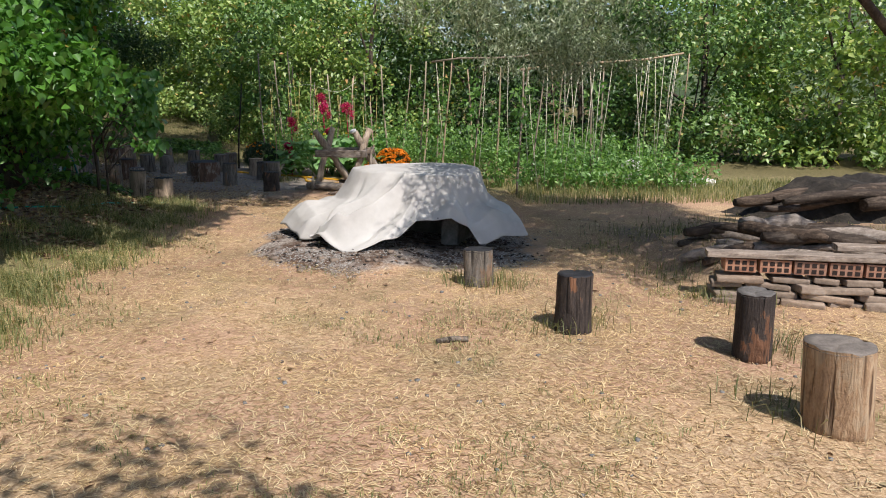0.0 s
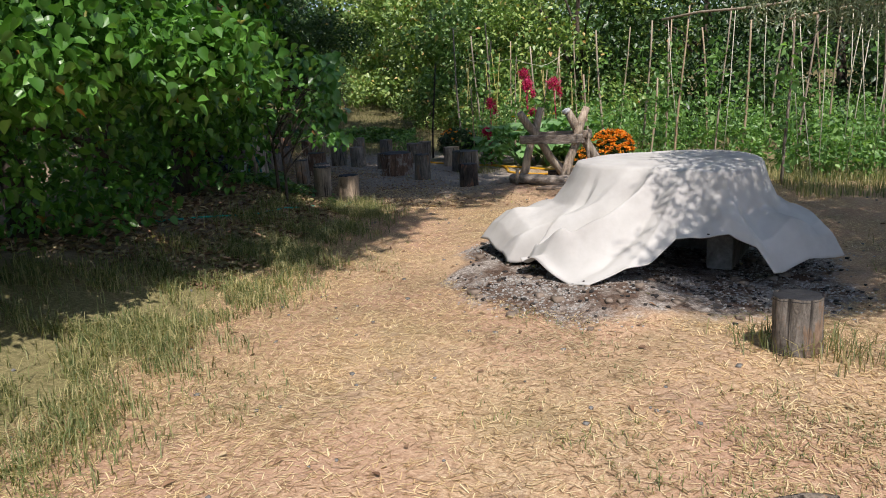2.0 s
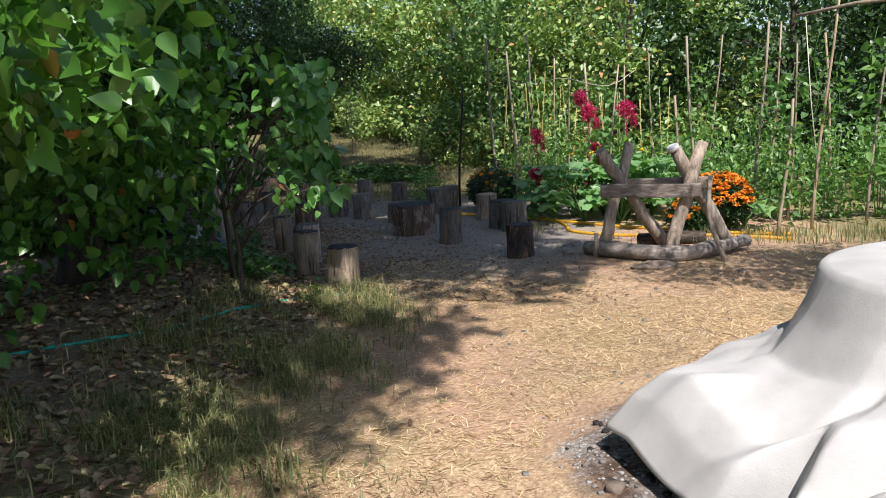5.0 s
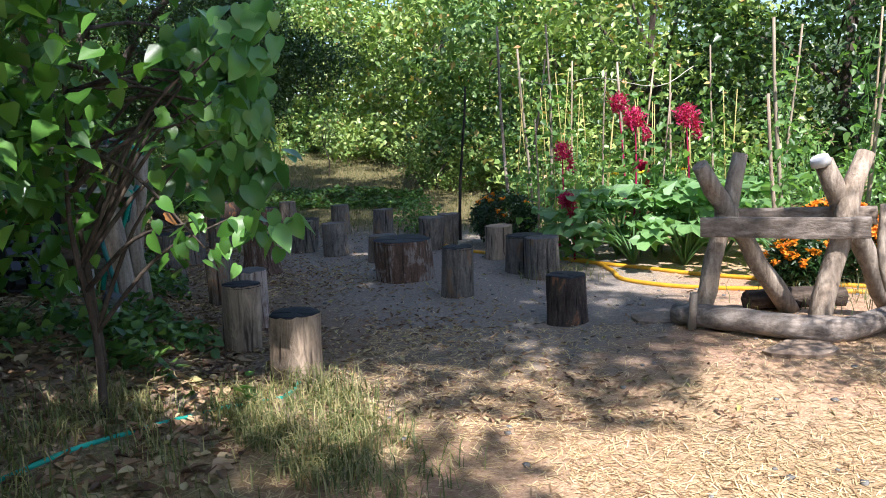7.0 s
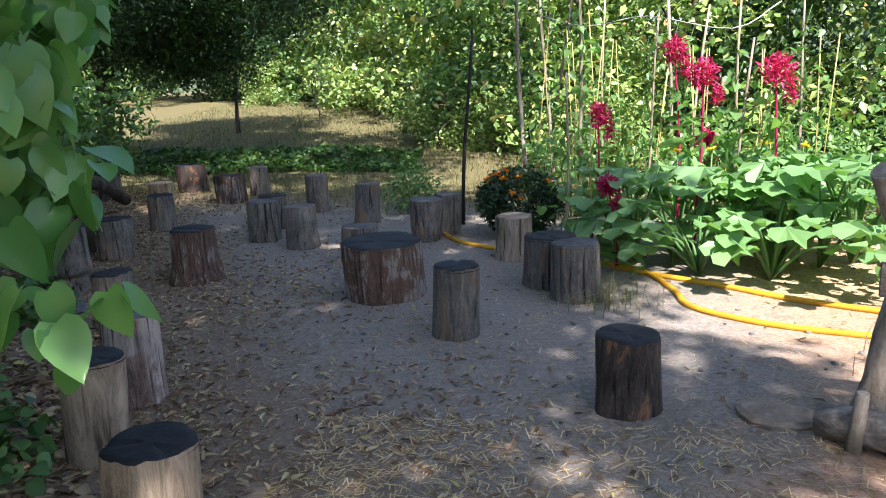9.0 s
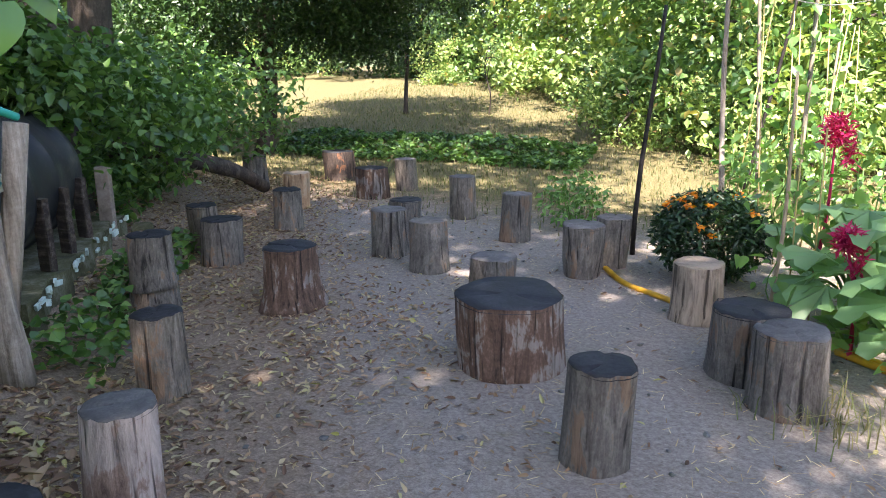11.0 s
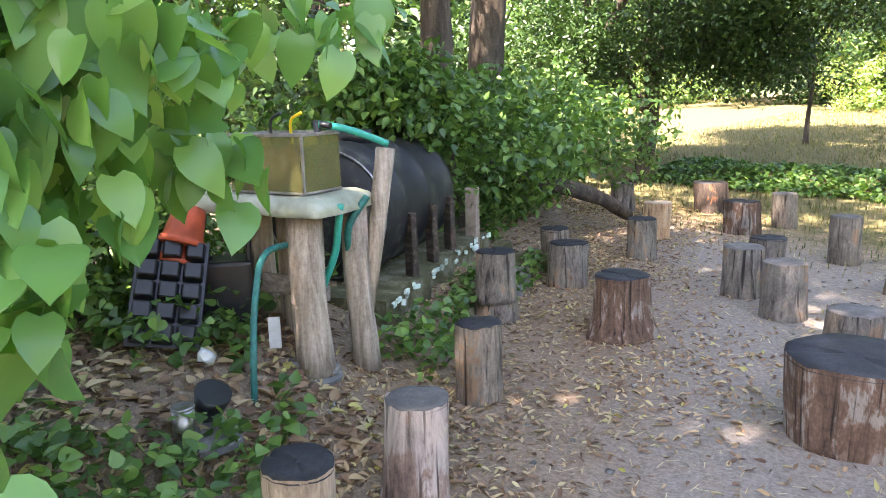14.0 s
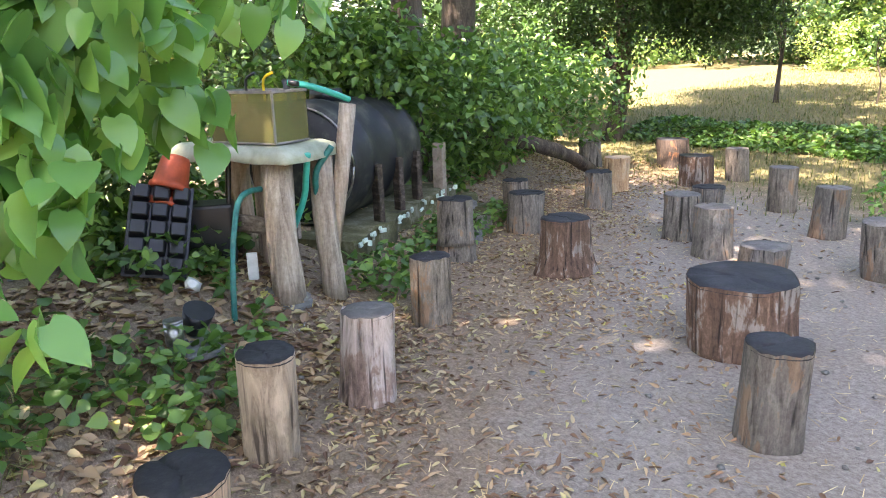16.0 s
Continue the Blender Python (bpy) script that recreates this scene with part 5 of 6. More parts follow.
# crimson amaranths
def amaranth(x, y, h, side):
    z = g1(x, y)
    root = thing("amaranth", (x, y, z), "tall amaranth with a crimson feathery plume", "flower", "amaranths")
    bm = bmesh.new()
    top = Vector((rp.uniform(-.08, .08), rp.uniform(-.05, .05), h))
    tube(bm, curve_pts([(0, 0, -0.02), top * 0.5 + Vector((0.03, 0, 0)), top], 4), [0.014 - 0.001 * i for i in range(9)], 6)
    part("stem", bm, P_CRIMSON, root, "reddish stem")
    m = 50
    t = rng.uniform(0.1, 0.8, m)
    P = np.array(top)[None] * t[:, None] + rng.normal(0, 0.1, (m, 3)) * np.array([1, 1, 0.4])
    part("foliage", leaves("foliage", P, 0.14, L_GARDEN, 0.45, 0.5, 0.4, True), L_GARDEN, root)
    P = np.concatenate([in_blob(330, np.array(top) + np.array([0, 0, 0.02]), (side, side, side * 1.15), 0.2), in_blob(100, np.array(top) + np.array([side, 0, -0.12]), (0.04, 0.04, 0.1), 0)])
    part("plume", leaves("plume", P, 0.055, P_CRIMSON, 0.3, -0.3, 0.2, False), P_CRIMSON, root, "crimson plume")
    return root


for x, y, h, s in [(-0.82, 15.6, 1.35, 0.1), (-0.28, 15.5, 1.36, 0.11), (-1.55, 16.2, 1.05, 0.09), (-1.4, 15.15, 0.6, 0.06), (-0.8, 16.4, 1.55, 0.1), (-0.75, 15.9, 0.85, 0.06)]:
    amaranth(x, y, h, s)


# courgettes with big lobed leaves
def courgette(x, y, n_leaf, label):
    z = g1(x, y)
    root = thing("courgette_plant", (x, y, z), label, "vegetable plant", "courgettes")
    for k in range(n_leaf):
        a = rp.uniform(0, 6.283)
        d, h = rp.uniform(0.1, 0.45), rp.uniform(0.2, 0.55) * (1.0 if y < 15.1 else 1.45)
        tip = Vector((d * math.cos(a), d * math.sin(a), h))
        bm = bmesh.new()
        tube(bm, curve_pts([(0, 0, 0), tip * 0.5 + Vector((0, 0, 0.08)), tip], 3), [0.013, 0.012, 0.011, 0.01, 0.009, 0.008, 0.007], 5)
        stalk = part("stalk", bm, L_COURGETTE, root)
        bm = bmesh.new()
        r = rp.uniform(0.12, 0.2)
        out = Vector((math.cos(a), math.sin(a), rp.uniform(-.5, .3))).normalized()
        s = out.cross(Vector((0, 0, 1))).normalized()
        u = s.cross(out)
        c = bm.verts.new(tip)
        ring = []
        for i in range(20):
            b = 2 * math.pi * i / 20
            rad = r * (0.82 + 0.24 * math.cos(5 * b)) * (1 - 0.25 * (abs(b - math.pi) < 0.35))
            ring.append(bm.verts.new(tip + out * (math.cos(b) * rad + r * 0.6) + s * math.sin(b) * rad + u * (0.03 * math.sin(5 * b) - 0.25 * r * math.cos(b) ** 2)))
        for i in range(20):
            bm.faces.new((c, ring[i], ring[(i + 1) % 20]))
        part("leaf", bm, L_COURGETTE, stalk)
    return root


for x, y, m in [(-0.6, 15.35, 15), (-0.15, 15.65, 14), (-0.95, 15.5, 14), (0.25, 15.3, 12), (-1.3, 15.8, 10), (-0.3, 15.2, 13), (-0.85, 15.0, 14), (-0.4, 14.9, 13), (-1.25, 15.4, 10), (0.0, 15.2, 10), (0.3, 14.2, 8), (0.95, 14.3, 8)]:
    courgette(x, y, m, "sprawling courgette plant with big jagged leaves")


# marigolds
def marigold(x, y, r, h, blooms, label):
    z = g1(x, y)
    root = thing("marigold_bush", (x, y, z), label, "flower", "marigolds")
    P = in_blob(5200, (0, 0, h * 0.48), (r, r, h * 0.5), 0.6)
    P[:, 2] = np.abs(P[:, 2]) + 0.02
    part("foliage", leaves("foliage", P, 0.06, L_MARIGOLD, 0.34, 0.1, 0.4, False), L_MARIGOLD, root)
    bm = bmesh.new()
    tube(bm, [(0, 0, -0.02), (0, 0, h * 0.5)], 0.02, 6)
    part("stem", bm, L_MARIGOLD, root)
    for k in range(blooms):
        a, e = rp.uniform(0, 6.283), rp.uniform(0.05, 1.2)
        c = np.array([r * 1.02 * math.cos(a) * math.cos(e), r * 1.02 * math.sin(a) * math.cos(e), h * 0.48 + h * 0.52 * math.sin(e)])
        Q = in_blob(20, c, (0.026, 0.026, 0.016), 0)
        part("bloom", leaves("bloom", Q, 0.033, P_ORANGE, 0.9, -0.3, 0.8, False), P_ORANGE, root, "orange bloom")
    return root


marigold(0.62, 14.05, 0.34, 0.66, 230, "marigold bush covered in orange blooms")
marigold(0.28, 13.75, 0.25, 0.4, 45, "low marigold bush with orange blooms")
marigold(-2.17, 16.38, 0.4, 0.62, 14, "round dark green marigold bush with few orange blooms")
leafy_plant("mint_bush", -3.45, 17.75, 0.35, 0.5, 500, 0.06, L_GARDEN, "bushy green weed growing beside the log seats", "bush")
for x, y in [(-0.75, 15.3), (-0.3, 15.6), (-0.1, 15.35), (-1.0, 15.2)]:
    Q = in_blob(24, (x, y, g1(x, y) + 0.85), (0.018, 0.018, 0.012), 0)
    root = thing("zinnia", (x, y, g1(x, y)), "yellow flower on a tall green stem", "flower", "yellow flowers")
    part("bloom", leaves("bloom", Q - np.array([x, y, g1(x, y)]), 0.035, P_YELLOW, 0.6, -0.3, 0.6, False), P_YELLOW, root)
    bm = bmesh.new()
    tube(bm, [(0, 0, -0.02), (0.01, 0, 0.85)], 0.006, 5)
    part("stem", bm, L_GARDEN, root)


def hose(name, pts, r, mat, label, ground_z=True, seg=8):
    if ground_z:
        q = curve_pts([(p[0], p[1], 0) for p in pts], 8)
        q = [Vector((v.x, v.y, g1(v.x, v.y) + r * 0.7)) for v in q]
    else:
        q = curve_pts(pts, 8)
    bm = bmesh.new()
    tube(bm, q, r, seg)
    return single(name, bm, mat, (0, 0, 0), label, "hose")


hose("garden_hose", [(-2.95, 16.5), (-2.69, 16.05), (-2.38, 15.8), (-1.9, 15.35), (-1.49, 15.27), (-1.22, 15.03), (-1.08, 14.59), (-1.0, 14.2), (-0.52, 13.86), (0.2, 13.55), (1.2, 13.3)], 0.02, YELLOW_HOSE, "yellow garden hose lying along the bed")
hose("garden_hose", [(-1.45, 15.2), (-1.2, 14.98), (-0.78, 14.7), (-0.34, 14.36), (0.4, 13.95), (1.3, 13.6)], 0.02, YELLOW_HOSE, "yellow garden hose lying along the bed")
hose("thin_hose", [(-4.1, 8.6), (-3.6, 9.6), (-3.42, 10.3), (-3.25, 10.75), (-3.05, 11.15), (-2.95, 11.35), (-3.0, 11.7)], 0.011, TEAL, "thin teal hose lying along the path's edge")
pole(-2.77, 16.9, 1.95, (0.12, 0.0), 0.021, IRON, "dark iron post standing at the lawn's edge", "iron_post", "")
pole(-2.05, 18.9, 2.4, (0.35, 0.0), 0.02, IRON, "dark leaning stake in the garden", "iron_post", "")

# ---- fish tank on its rough stand ----
FD, SD = Vector((0.915, 0.403, 0)), Vector((-0.403, 0.915, 0))
ORG = Vector((-4.71, 12.84, 0))


def st(a, b, z):
    """a metres back along the stand's front, b metres in depth, height z."""
    p = ORG - FD * a + SD * b
    return Vector((p.x, p.y, z))


def film_mat():
    m, nt, b = material("cloudy plastic sheet", 0.35, 0, 0.5)
    n = noise_tex(nt, coords(nt), 9, 6, 0.6)
    nt.links.new(ramp(nt, n, [(0.3, (0.2, 0.22, 0.15)), (0.55, (0.34, 0.36, 0.27)), (0.75, (0.48, 0.49, 0.4))]), b.inputs["Base Color"])
    bump(nt, b, n, 0.3, 0.01)
    return m


FILM = film_mat()


def glass_mat(name, tint, alpha):
    m, nt, b = material(name, 0.06, 0, 0.5)
    n = noise_tex(nt, coords(nt, (1, 1, 1)), 11, 6, 0.6)
    b.inputs["Base Color"].default_value = (*tint, 1)
    tr = node(nt, "ShaderNodeBsdfTransparent", Color=(0.8, 0.84, 0.66, 1))
    ms = nt.nodes.new("ShaderNodeMixShader")
    nt.links.new(ramp(nt, n, [(0.3, (alpha * 0.6,) * 3), (0.75, (min(1, alpha * 1.3),) * 3)]), ms.inputs[0])
    nt.links.new(tr.outputs[0], ms.inputs[1])
    nt.links.new(b.outputs[0], ms.inputs[2])
    nt.links.new(ms.outputs[0], nt.nodes["Material Output"].inputs["Surface"])
    return m


GLASS = glass_mat("algae-filmed glass", (0.2, 0.19, 0.08), 0.5)
WATER = plain("murky green water", (0.1, 0.1, 0.035), 0.25, 0, 0.4, 6)
FOAM = plain("yellow filter sponge", (0.62, 0.48, 0.06), 0.9, 0, 0.3, 20)
stand = thing("wooden_stand", st(0.3, 0.2, 0.0), "rough wooden stand of split posts with a plastic-wrapped top", "stand")
sb = Vector(stand.matrix_world.translation)


def rel(v):
    return Vector(v) - sb


bm = bmesh.new()
nu, nv = 20, 12
grid = []
for i in range(nu + 1):
    row = []
    for j in range(nv + 1):
        a, b = -0.05 + 0.95 * i / nu, -0.05 + 0.54 * j / nv
        e = max(0, abs(i / nu - 0.5) * 2 - 0.86) / 0.14, max(0, abs(j / nv - 0.5) * 2 - 0.8) / 0.2
        z = 0.83 - 0.085 * max(e) ** 1.1 + 0.004 * math.sin(i * 0.8) * math.cos(j * 0.7) - 0.006 * max(e) * math.sin(i * 0.55 + j * 0.4)
        row.append(bm.verts.new(rel(st(a, b, z))))
    grid.append(row)
for i in range(nu):
    for j in range(nv):
        bm.faces.new((grid[i][j], grid[i + 1][j], grid[i + 1][j + 1], grid[i][j + 1])).smooth = True
bmesh.ops.recalc_face_normals(bm, faces=bm.faces)
w = part("wrapping", bm, FILM, stand, "cloudy plastic wrapping")
w.modifiers.new("thickness", "SOLIDIFY").thickness = 0.006
RM = Matrix(((FD.x, SD.x, 0, 0), (FD.y, SD.y, 0, 0), (0, 0, 1, 0), (0, 0, 0, 1)))
bm = bmesh.new()
box(bm, (0.8, 0.42, 0.04), Matrix.Translation(rel(st(0.42, 0.22, 0.79))) @ RM, 0.008)
part("board", bm, OLD_WOOD, stand)
for k, (a, b, r) in enumerate([((0.07, 0.02), (0.13, 0.08), 0.088), ((-0.01, 0.33), (0.03, 0.34), 0.07), ((0.62, 0.3), (0.64, 0.3), 0.075)]):
    bm = bmesh.new()
    p, q = st(a[0], a[1], 0.02), st(b[0], b[1], 0.765)
    z0 = g1(p.x, p.y)
    p.z = z0 - 0.02
    tube(bm, [rel(p + (q - p) * f + Vector((0.01 * math.sin(f * 5 + k), 0.008 * math.cos(f * 6), 0))) for f in (0, .2, .4, .6, .8, 1)], [r * c for c in (1.08, 1, .98, 1, .96, .98)], 12, 0.07, k)
    part("post", bm, OLD_WOOD_UP, stand)
bm = bmesh.new()
tube(bm, [rel(st(0.03, 0.36, 0.05)), rel(st(-0.04, 0.42, 0.55)), rel(st(-0.1, 0.46, 1.03))], [0.05, 0.045, 0.05], 8, 0.08, 4)
part("brace", bm, OLD_WOOD_UP, stand)
bm = bmesh.new()
beam(bm, rel(st(0.66, 0.2, 0.34)), rel(st(0.12, 0.22, 0.32)), 0.03, 0.1, 6)
part("rail", bm, OLD_WOOD, stand)
bm = bmesh.new()
beam(bm, rel(st(0.42, 0.26, -0.02)), rel(st(0.42, 0.26, 0.74)), 0.16, 0.04, 7)
part("panel", bm, OLD_WOOD_UP, stand)
for k in range(3):
    p = st(0.1 + 0.02 * k, 0.04, 0)
    slab("step_stone", (p.x, p.y, g1(p.x, p.y) - 0.05 + 0.0 * k), (0.38 - 0.06 * k, 0.3 - 0.05 * k, 0.03 + 0.03 * k), STONE_GREY, "flat grey stone bedded under the post", "stone", 30 * k, 60 + k, "bedding stones")

tank = thing("aquarium", st(0.31, 0.175, 0.836), "small glass aquarium of murky green water", "aquarium")
tb = Vector(tank.matrix_world.translation)
AW, AD, AH = 0.46, 0.28, 0.28
for name, c, size in [("pane", (0, -AD / 2, AH / 2), (AW, 0.005, AH)), ("pane", (0, AD / 2, AH / 2), (AW, 0.005, AH)),
                      ("pane", (-AW / 2, 0, AH / 2), (0.005, AD - 0.006, AH)), ("pane", (AW / 2, 0, AH / 2), (0.005, AD - 0.006, AH))]:
    bm = bmesh.new()
    box(bm, size, RM @ Matrix.Translation(c))
    part(name, bm, GLASS, tank).visible_shadow = False
bm = bmesh.new()
box(bm, (AW - 0.012, AD - 0.012, AH * 0.8), RM @ Matrix.Translation((0, 0, AH * 0.4 + 0.004)))
part("water", bm, WATER, tank, "murky green water")
bm = bmesh.new()
for c, size in [((0, -AD / 2, AH), (AW + 0.012, 0.014, 0.016)), ((0, AD / 2, AH), (AW + 0.012, 0.014, 0.016)), ((-AW / 2, 0, AH), (0.014, AD, 0.016)), ((AW / 2, 0, AH), (0.014, AD, 0.016)),
                ((0, 0, 0.005), (AW + 0.01, AD + 0.01, 0.012)), ((AW / 2, -AD / 2, AH / 2), (0.012, 0.012, AH))]:
    box(bm, size, RM @ Matrix.Translation(c), 0.002)
part("frame", bm, STONE_GREY, tank)
bm = bmesh.new()
box(bm, (0.05, 0.19, 0.045), RM @ Matrix.Translation((AW / 2 - 0.045, 0.0, AH * 0.87)), 0.012)
part("sponge", bm, FOAM, tank, "yellow filter sponge")
bm = bmesh.new()
tube(bm, [RM @ Vector((AW / 2 - 0.03, 0.02, AH * 0.8)), RM @ Vector((AW / 2 - 0.03, 0.02, AH + 0.06))], 0.02, 10)
tube(bm, [RM @ Vector((AW / 2 - 0.05, 0.02, AH + 0.05)), RM @ Vector((AW / 2 + 0.05, 0.02, AH + 0.035))], 0.016, 8)
part("filter_elbow", bm, BLACK_PLASTIC, tank, "black pipe elbow")
for s in (0.1, -0.12):
    bm = bmesh.new()
    c = RM @ Vector((s * 0.6 - 0.05, 0.05, 0))
    tube(bm, curve_pts([c + Vector((0, 0, AH * 0.8)), c + Vector((0, 0, AH + 0.06)), c + RM @ Vector((0.07, 0.0, AH + 0.1))], 4), 0.008, 6)
    part("air_pipe", bm, P_YELLOW if s > 0 else BLACK_PLASTIC, tank)
hose("water_pipe", [st(0.1, 0.19, 1.16), st(0.02, 0.26, 1.14), st(-0.05, 0.36, 1.1), st(-0.1, 0.48, 1.05)], 0.018, TEAL, "bright teal plastic pipe from the aquarium", False)
hose("water_pipe", [st(-0.03, 0.16, 0.78), st(0.0, 0.17, 0.66), st(0.06, 0.2, 0.5), st(0.2, 0.18, 0.2), st(0.25, 0.18, 0.0)], 0.019, TEAL, "teal plastic pipe running down under the stand", False)
hose("water_pipe", [st(-0.06, 0.34, 0.8), st(-0.0, 0.26, 0.66), st(0.04, 0.3, 0.5)], 0.019, TEAL_DARK, "dark green plastic pipe behind the post", False)
hose("water_pipe", [st(0.2, 0.16, 0.58), (-4.8, 12.63, 0.59), (-4.7, 12.52, 0.42), (-4.6, 12.45, 0.18), (-4.56, 12.42, -0.06)], 0.016, TEAL_DARK, "dark green hose hanging down to the ivy", False)
hose("drain_pipe", [st(0.52, 0.12, 0.78), st(0.52, 0.08, 0.4), st(0.46, 0.04, 0.0)], 0.015, BLACK_PLASTIC, "black plastic pipe beside the stand", False)

# ---- water tank on a mossy ledge ----
A, B = Vector((-5.8, 13.47, 0.56)), Vector((-6.65, 14.63, 0.54))
D = (B - A).normalized()
N = Vector((D.y, -D.x, 0))
wt_ = thing("water_tank", (A + B) / 2 - Vector((0, 0, 0.42)), "black plastic water tank lying on wooden cradles", "water tank")
wb = Vector(wt_.matrix_world.translation)
bm = bmesh.new()
prof = [(-0.06, 0.12), (-0.045, 0.24), (0, 0.345), (0.03, 0.36), (0.2, 0.362), (0.22, 0.372), (0.3, 0.372), (0.32, 0.362), (0.7, 0.362), (0.72, 0.372), (0.8, 0.372), (0.82, 0.362), (1.2, 0.362), (1.22, 0.372), (1.3, 0.372), (1.4, 0.36), (1.46, 0.3), (1.5, 0.12)]
tube(bm, [A + D * q - wb for q, _ in prof], [r * 1.22 for _, r in prof], 40)
part("body", bm, TANK, wt_)
bm = bmesh.new()
ring = [A - D * 0.012 + (N * math.cos(t) + Vector((0, 0, 1)) * math.sin(t)) * 0.41 - wb for t in np.linspace(0, 2 * math.pi, 37)]
tube(bm, ring, 0.009, 6)
part("rim", bm, STEEL, wt_, "dull metal rim")
bm = bmesh.new()
tube(bm, [A + D * 0.5 + Vector((0, 0, 0.43)) - wb, A + D * 0.5 + Vector((0, 0, 0.52)) - wb], [0.13, 0.12], 16)
part("lid", bm, BLACK_PLASTIC, wt_)
for q in (0.3, 0.75, 1.2):
    bm = bmesh.new()
    c = A + D * q - wb
    beam(bm, c + N * 0.46 - Vector((0, 0, 0.45)), c + N * 0.455 - Vector((0, 0, 0.02)), 0.1, 0.05, int(q * 10))
    part("cradle_post", bm, ROTTEN, wt_)
ledge = thing("stone_ledge", (0, 0, 0), "mossy stone ledge with flaking pale green edge", "ledge")
bm = bmesh.new()
c0 = A - D * 0.35 + N * 0.52
c1 = B + D * 0.55 + N * 0.55
n = 16
top, low = [], []
for i in range(n + 1):
    p = c0 + (c1 - c0) * i / n + N * 0.03 * math.sin(i * 1.7)
    z = 0.115 + 0.012 * math.sin(i * 2.3)
    top.append((bm.verts.new((p.x, p.y, z)), bm.verts.new((p.x - N.x * 1.1, p.y - N.y * 1.1, z + 0.02))))
    low.append(bm.verts.new((p.x + N.x * 0.02, p.y + N.y * 0.02, -0.4)))
for i in range(n):
    bm.faces.new((top[i][0], top[i + 1][0], top[i + 1][1], top[i][1]))
    bm.faces.new((low[i], low[i + 1], top[i + 1][0], top[i][0]))
for i in (0, n):
    v = top[i][1].co
    e = bm.verts.new((v.x, v.y, -0.4))
    bm.faces.new((low[i], top[i][0], top[i][1], e))
bmesh.ops.recalc_face_normals(bm, faces=bm.faces)
part("slab", bm, MOSSY, ledge)
for i in range(44):
    f = (i + rp.uniform(0.2, 0.8)) / 44
    p = c0 + (c1 - c0) * f + N * (0.03 + 0.03 * math.sin(f * n * 1.7))
    if rp.random() < 0.35:
        continue
    bm = bmesh.new()
    box(bm, (rp.uniform(0.02, 0.075), 0.018, rp.uniform(0.012, 0.042)), Matrix.Translation((p.x, p.y, 0.1 + rp.uniform(-.025, .015))) @ Matrix.Rotation(math.atan2(D.y, D.x) + rp.uniform(-.3, .3), 4, "Z") @ Matrix.Rotation(rp.uniform(-.4, .4), 4, "Y"), 0.004)
    part("paint_flake", bm, FLAKE, ledge)
p = B + D * 0.3 + N * 0.5
single("marker_post", box(bmesh.new(), (0.1, 0.09, 0.62), Matrix.Translation((0, 0, 0.22)), 0.01), STONE, (p.x, p.y, 0.0), "weathered concrete post at the end of the ledge", "post", turn=30)
for k in range(16):
    f = rp.random()
    p = c0 + (c1 - c0) * f * 1.1 + N * rp.uniform(0.1, 0.45)
    slab("rock", (p.x, p.y, g1(p.x, p.y) - 0.04), (rp.uniform(.14, .3), rp.uniform(.12, .22), rp.uniform(.07, .17)), MOSSY if k % 2 else STONE_GREY, "mossy rough stone bedded below the ledge", "stone", rp.uniform(0, 180), 100 + k, "stones below the ledge", (rp.uniform(-.2, .2), rp.uniform(-.2, .2)))
single("fallen_trunk", tube(bmesh.new(), curve_pts([(-7.2, 16.0, 0.55), (-7.0, 16.6, 0.4), (-6.95, 17.4, 0.15), (-7.1, 18.0, -0.1)], 5), [0.1 - 0.002 * i for i in range(16)], 9, 0.1, 5), BARK_TREE, (0, 0, 0),
       "dark leaning trunk among the ivy", "log")


# ---- pots and clutter under the bush ----
def seed_tray(at, label):
    root = thing("seed_tray", at, label, "seed tray")
    ex = Vector((0.36, 0.93, -0.18)).normalized()
    ey = Vector((-0.2, 0.22, 0.42))
    ey = (ey - ex * ey.dot(ex)).normalized()
    ez = ex.cross(ey)
    base = Matrix(((ex.x, ey.x, ez.x, 0), (ex.y, ey.y, ez.y, 0), (ex.z, ey.z, ez.z, 0.03), (0, 0, 0, 1)))
    nx, ny, c = 3, 5, 0.103
    bm = bmesh.new()
    box(bm, (nx * c + 0.02, ny * c + 0.02, 0.012), base @ Matrix.Translation((0, ny * c / 2, 0)), 0.004)
    part("rim", bm, BLACK_PLASTIC, root)
    for i in range(nx):
        for j in range(ny):
            bm = bmesh.new()
            m = base @ Matrix.Translation(((i - (nx - 1) / 2) * c, (j + 0.5) * c, 0.03))
            r = bmesh.ops.create_cone(bm, segments=4, radius1=0.068, radius2=0.054, depth=0.06, cap_ends=True, matrix=m @ Matrix.Rotation(radians(45), 4, "Z"))
            bmesh.ops.bevel(bm, geom=bm.edges[:], offset=0.006, segments=1, affect="EDGES")
            part("cell", bm, BLACK_PLASTIC, root)
    return root


seed_tray((-5.02, 12.18, g1(-5.02, 12.18)), "black plastic seed tray leaning on its side")
for k, (x, y) in enumerate([(-5.32, 12.4), (-5.25, 12.62)]):
    bm = bmesh.new()
    box(bm, (0.3, 0.24, 0.36), Matrix.Translation((0, 0, 0.18)), 0.02)
    single("nursery_crate", bm, BLACK_PLASTIC, (x - 0.1, y, g1(x, y) - 0.02), "black plastic nursery crate among the leaves", "crate", "nursery crates", turn=40 + 25 * k)


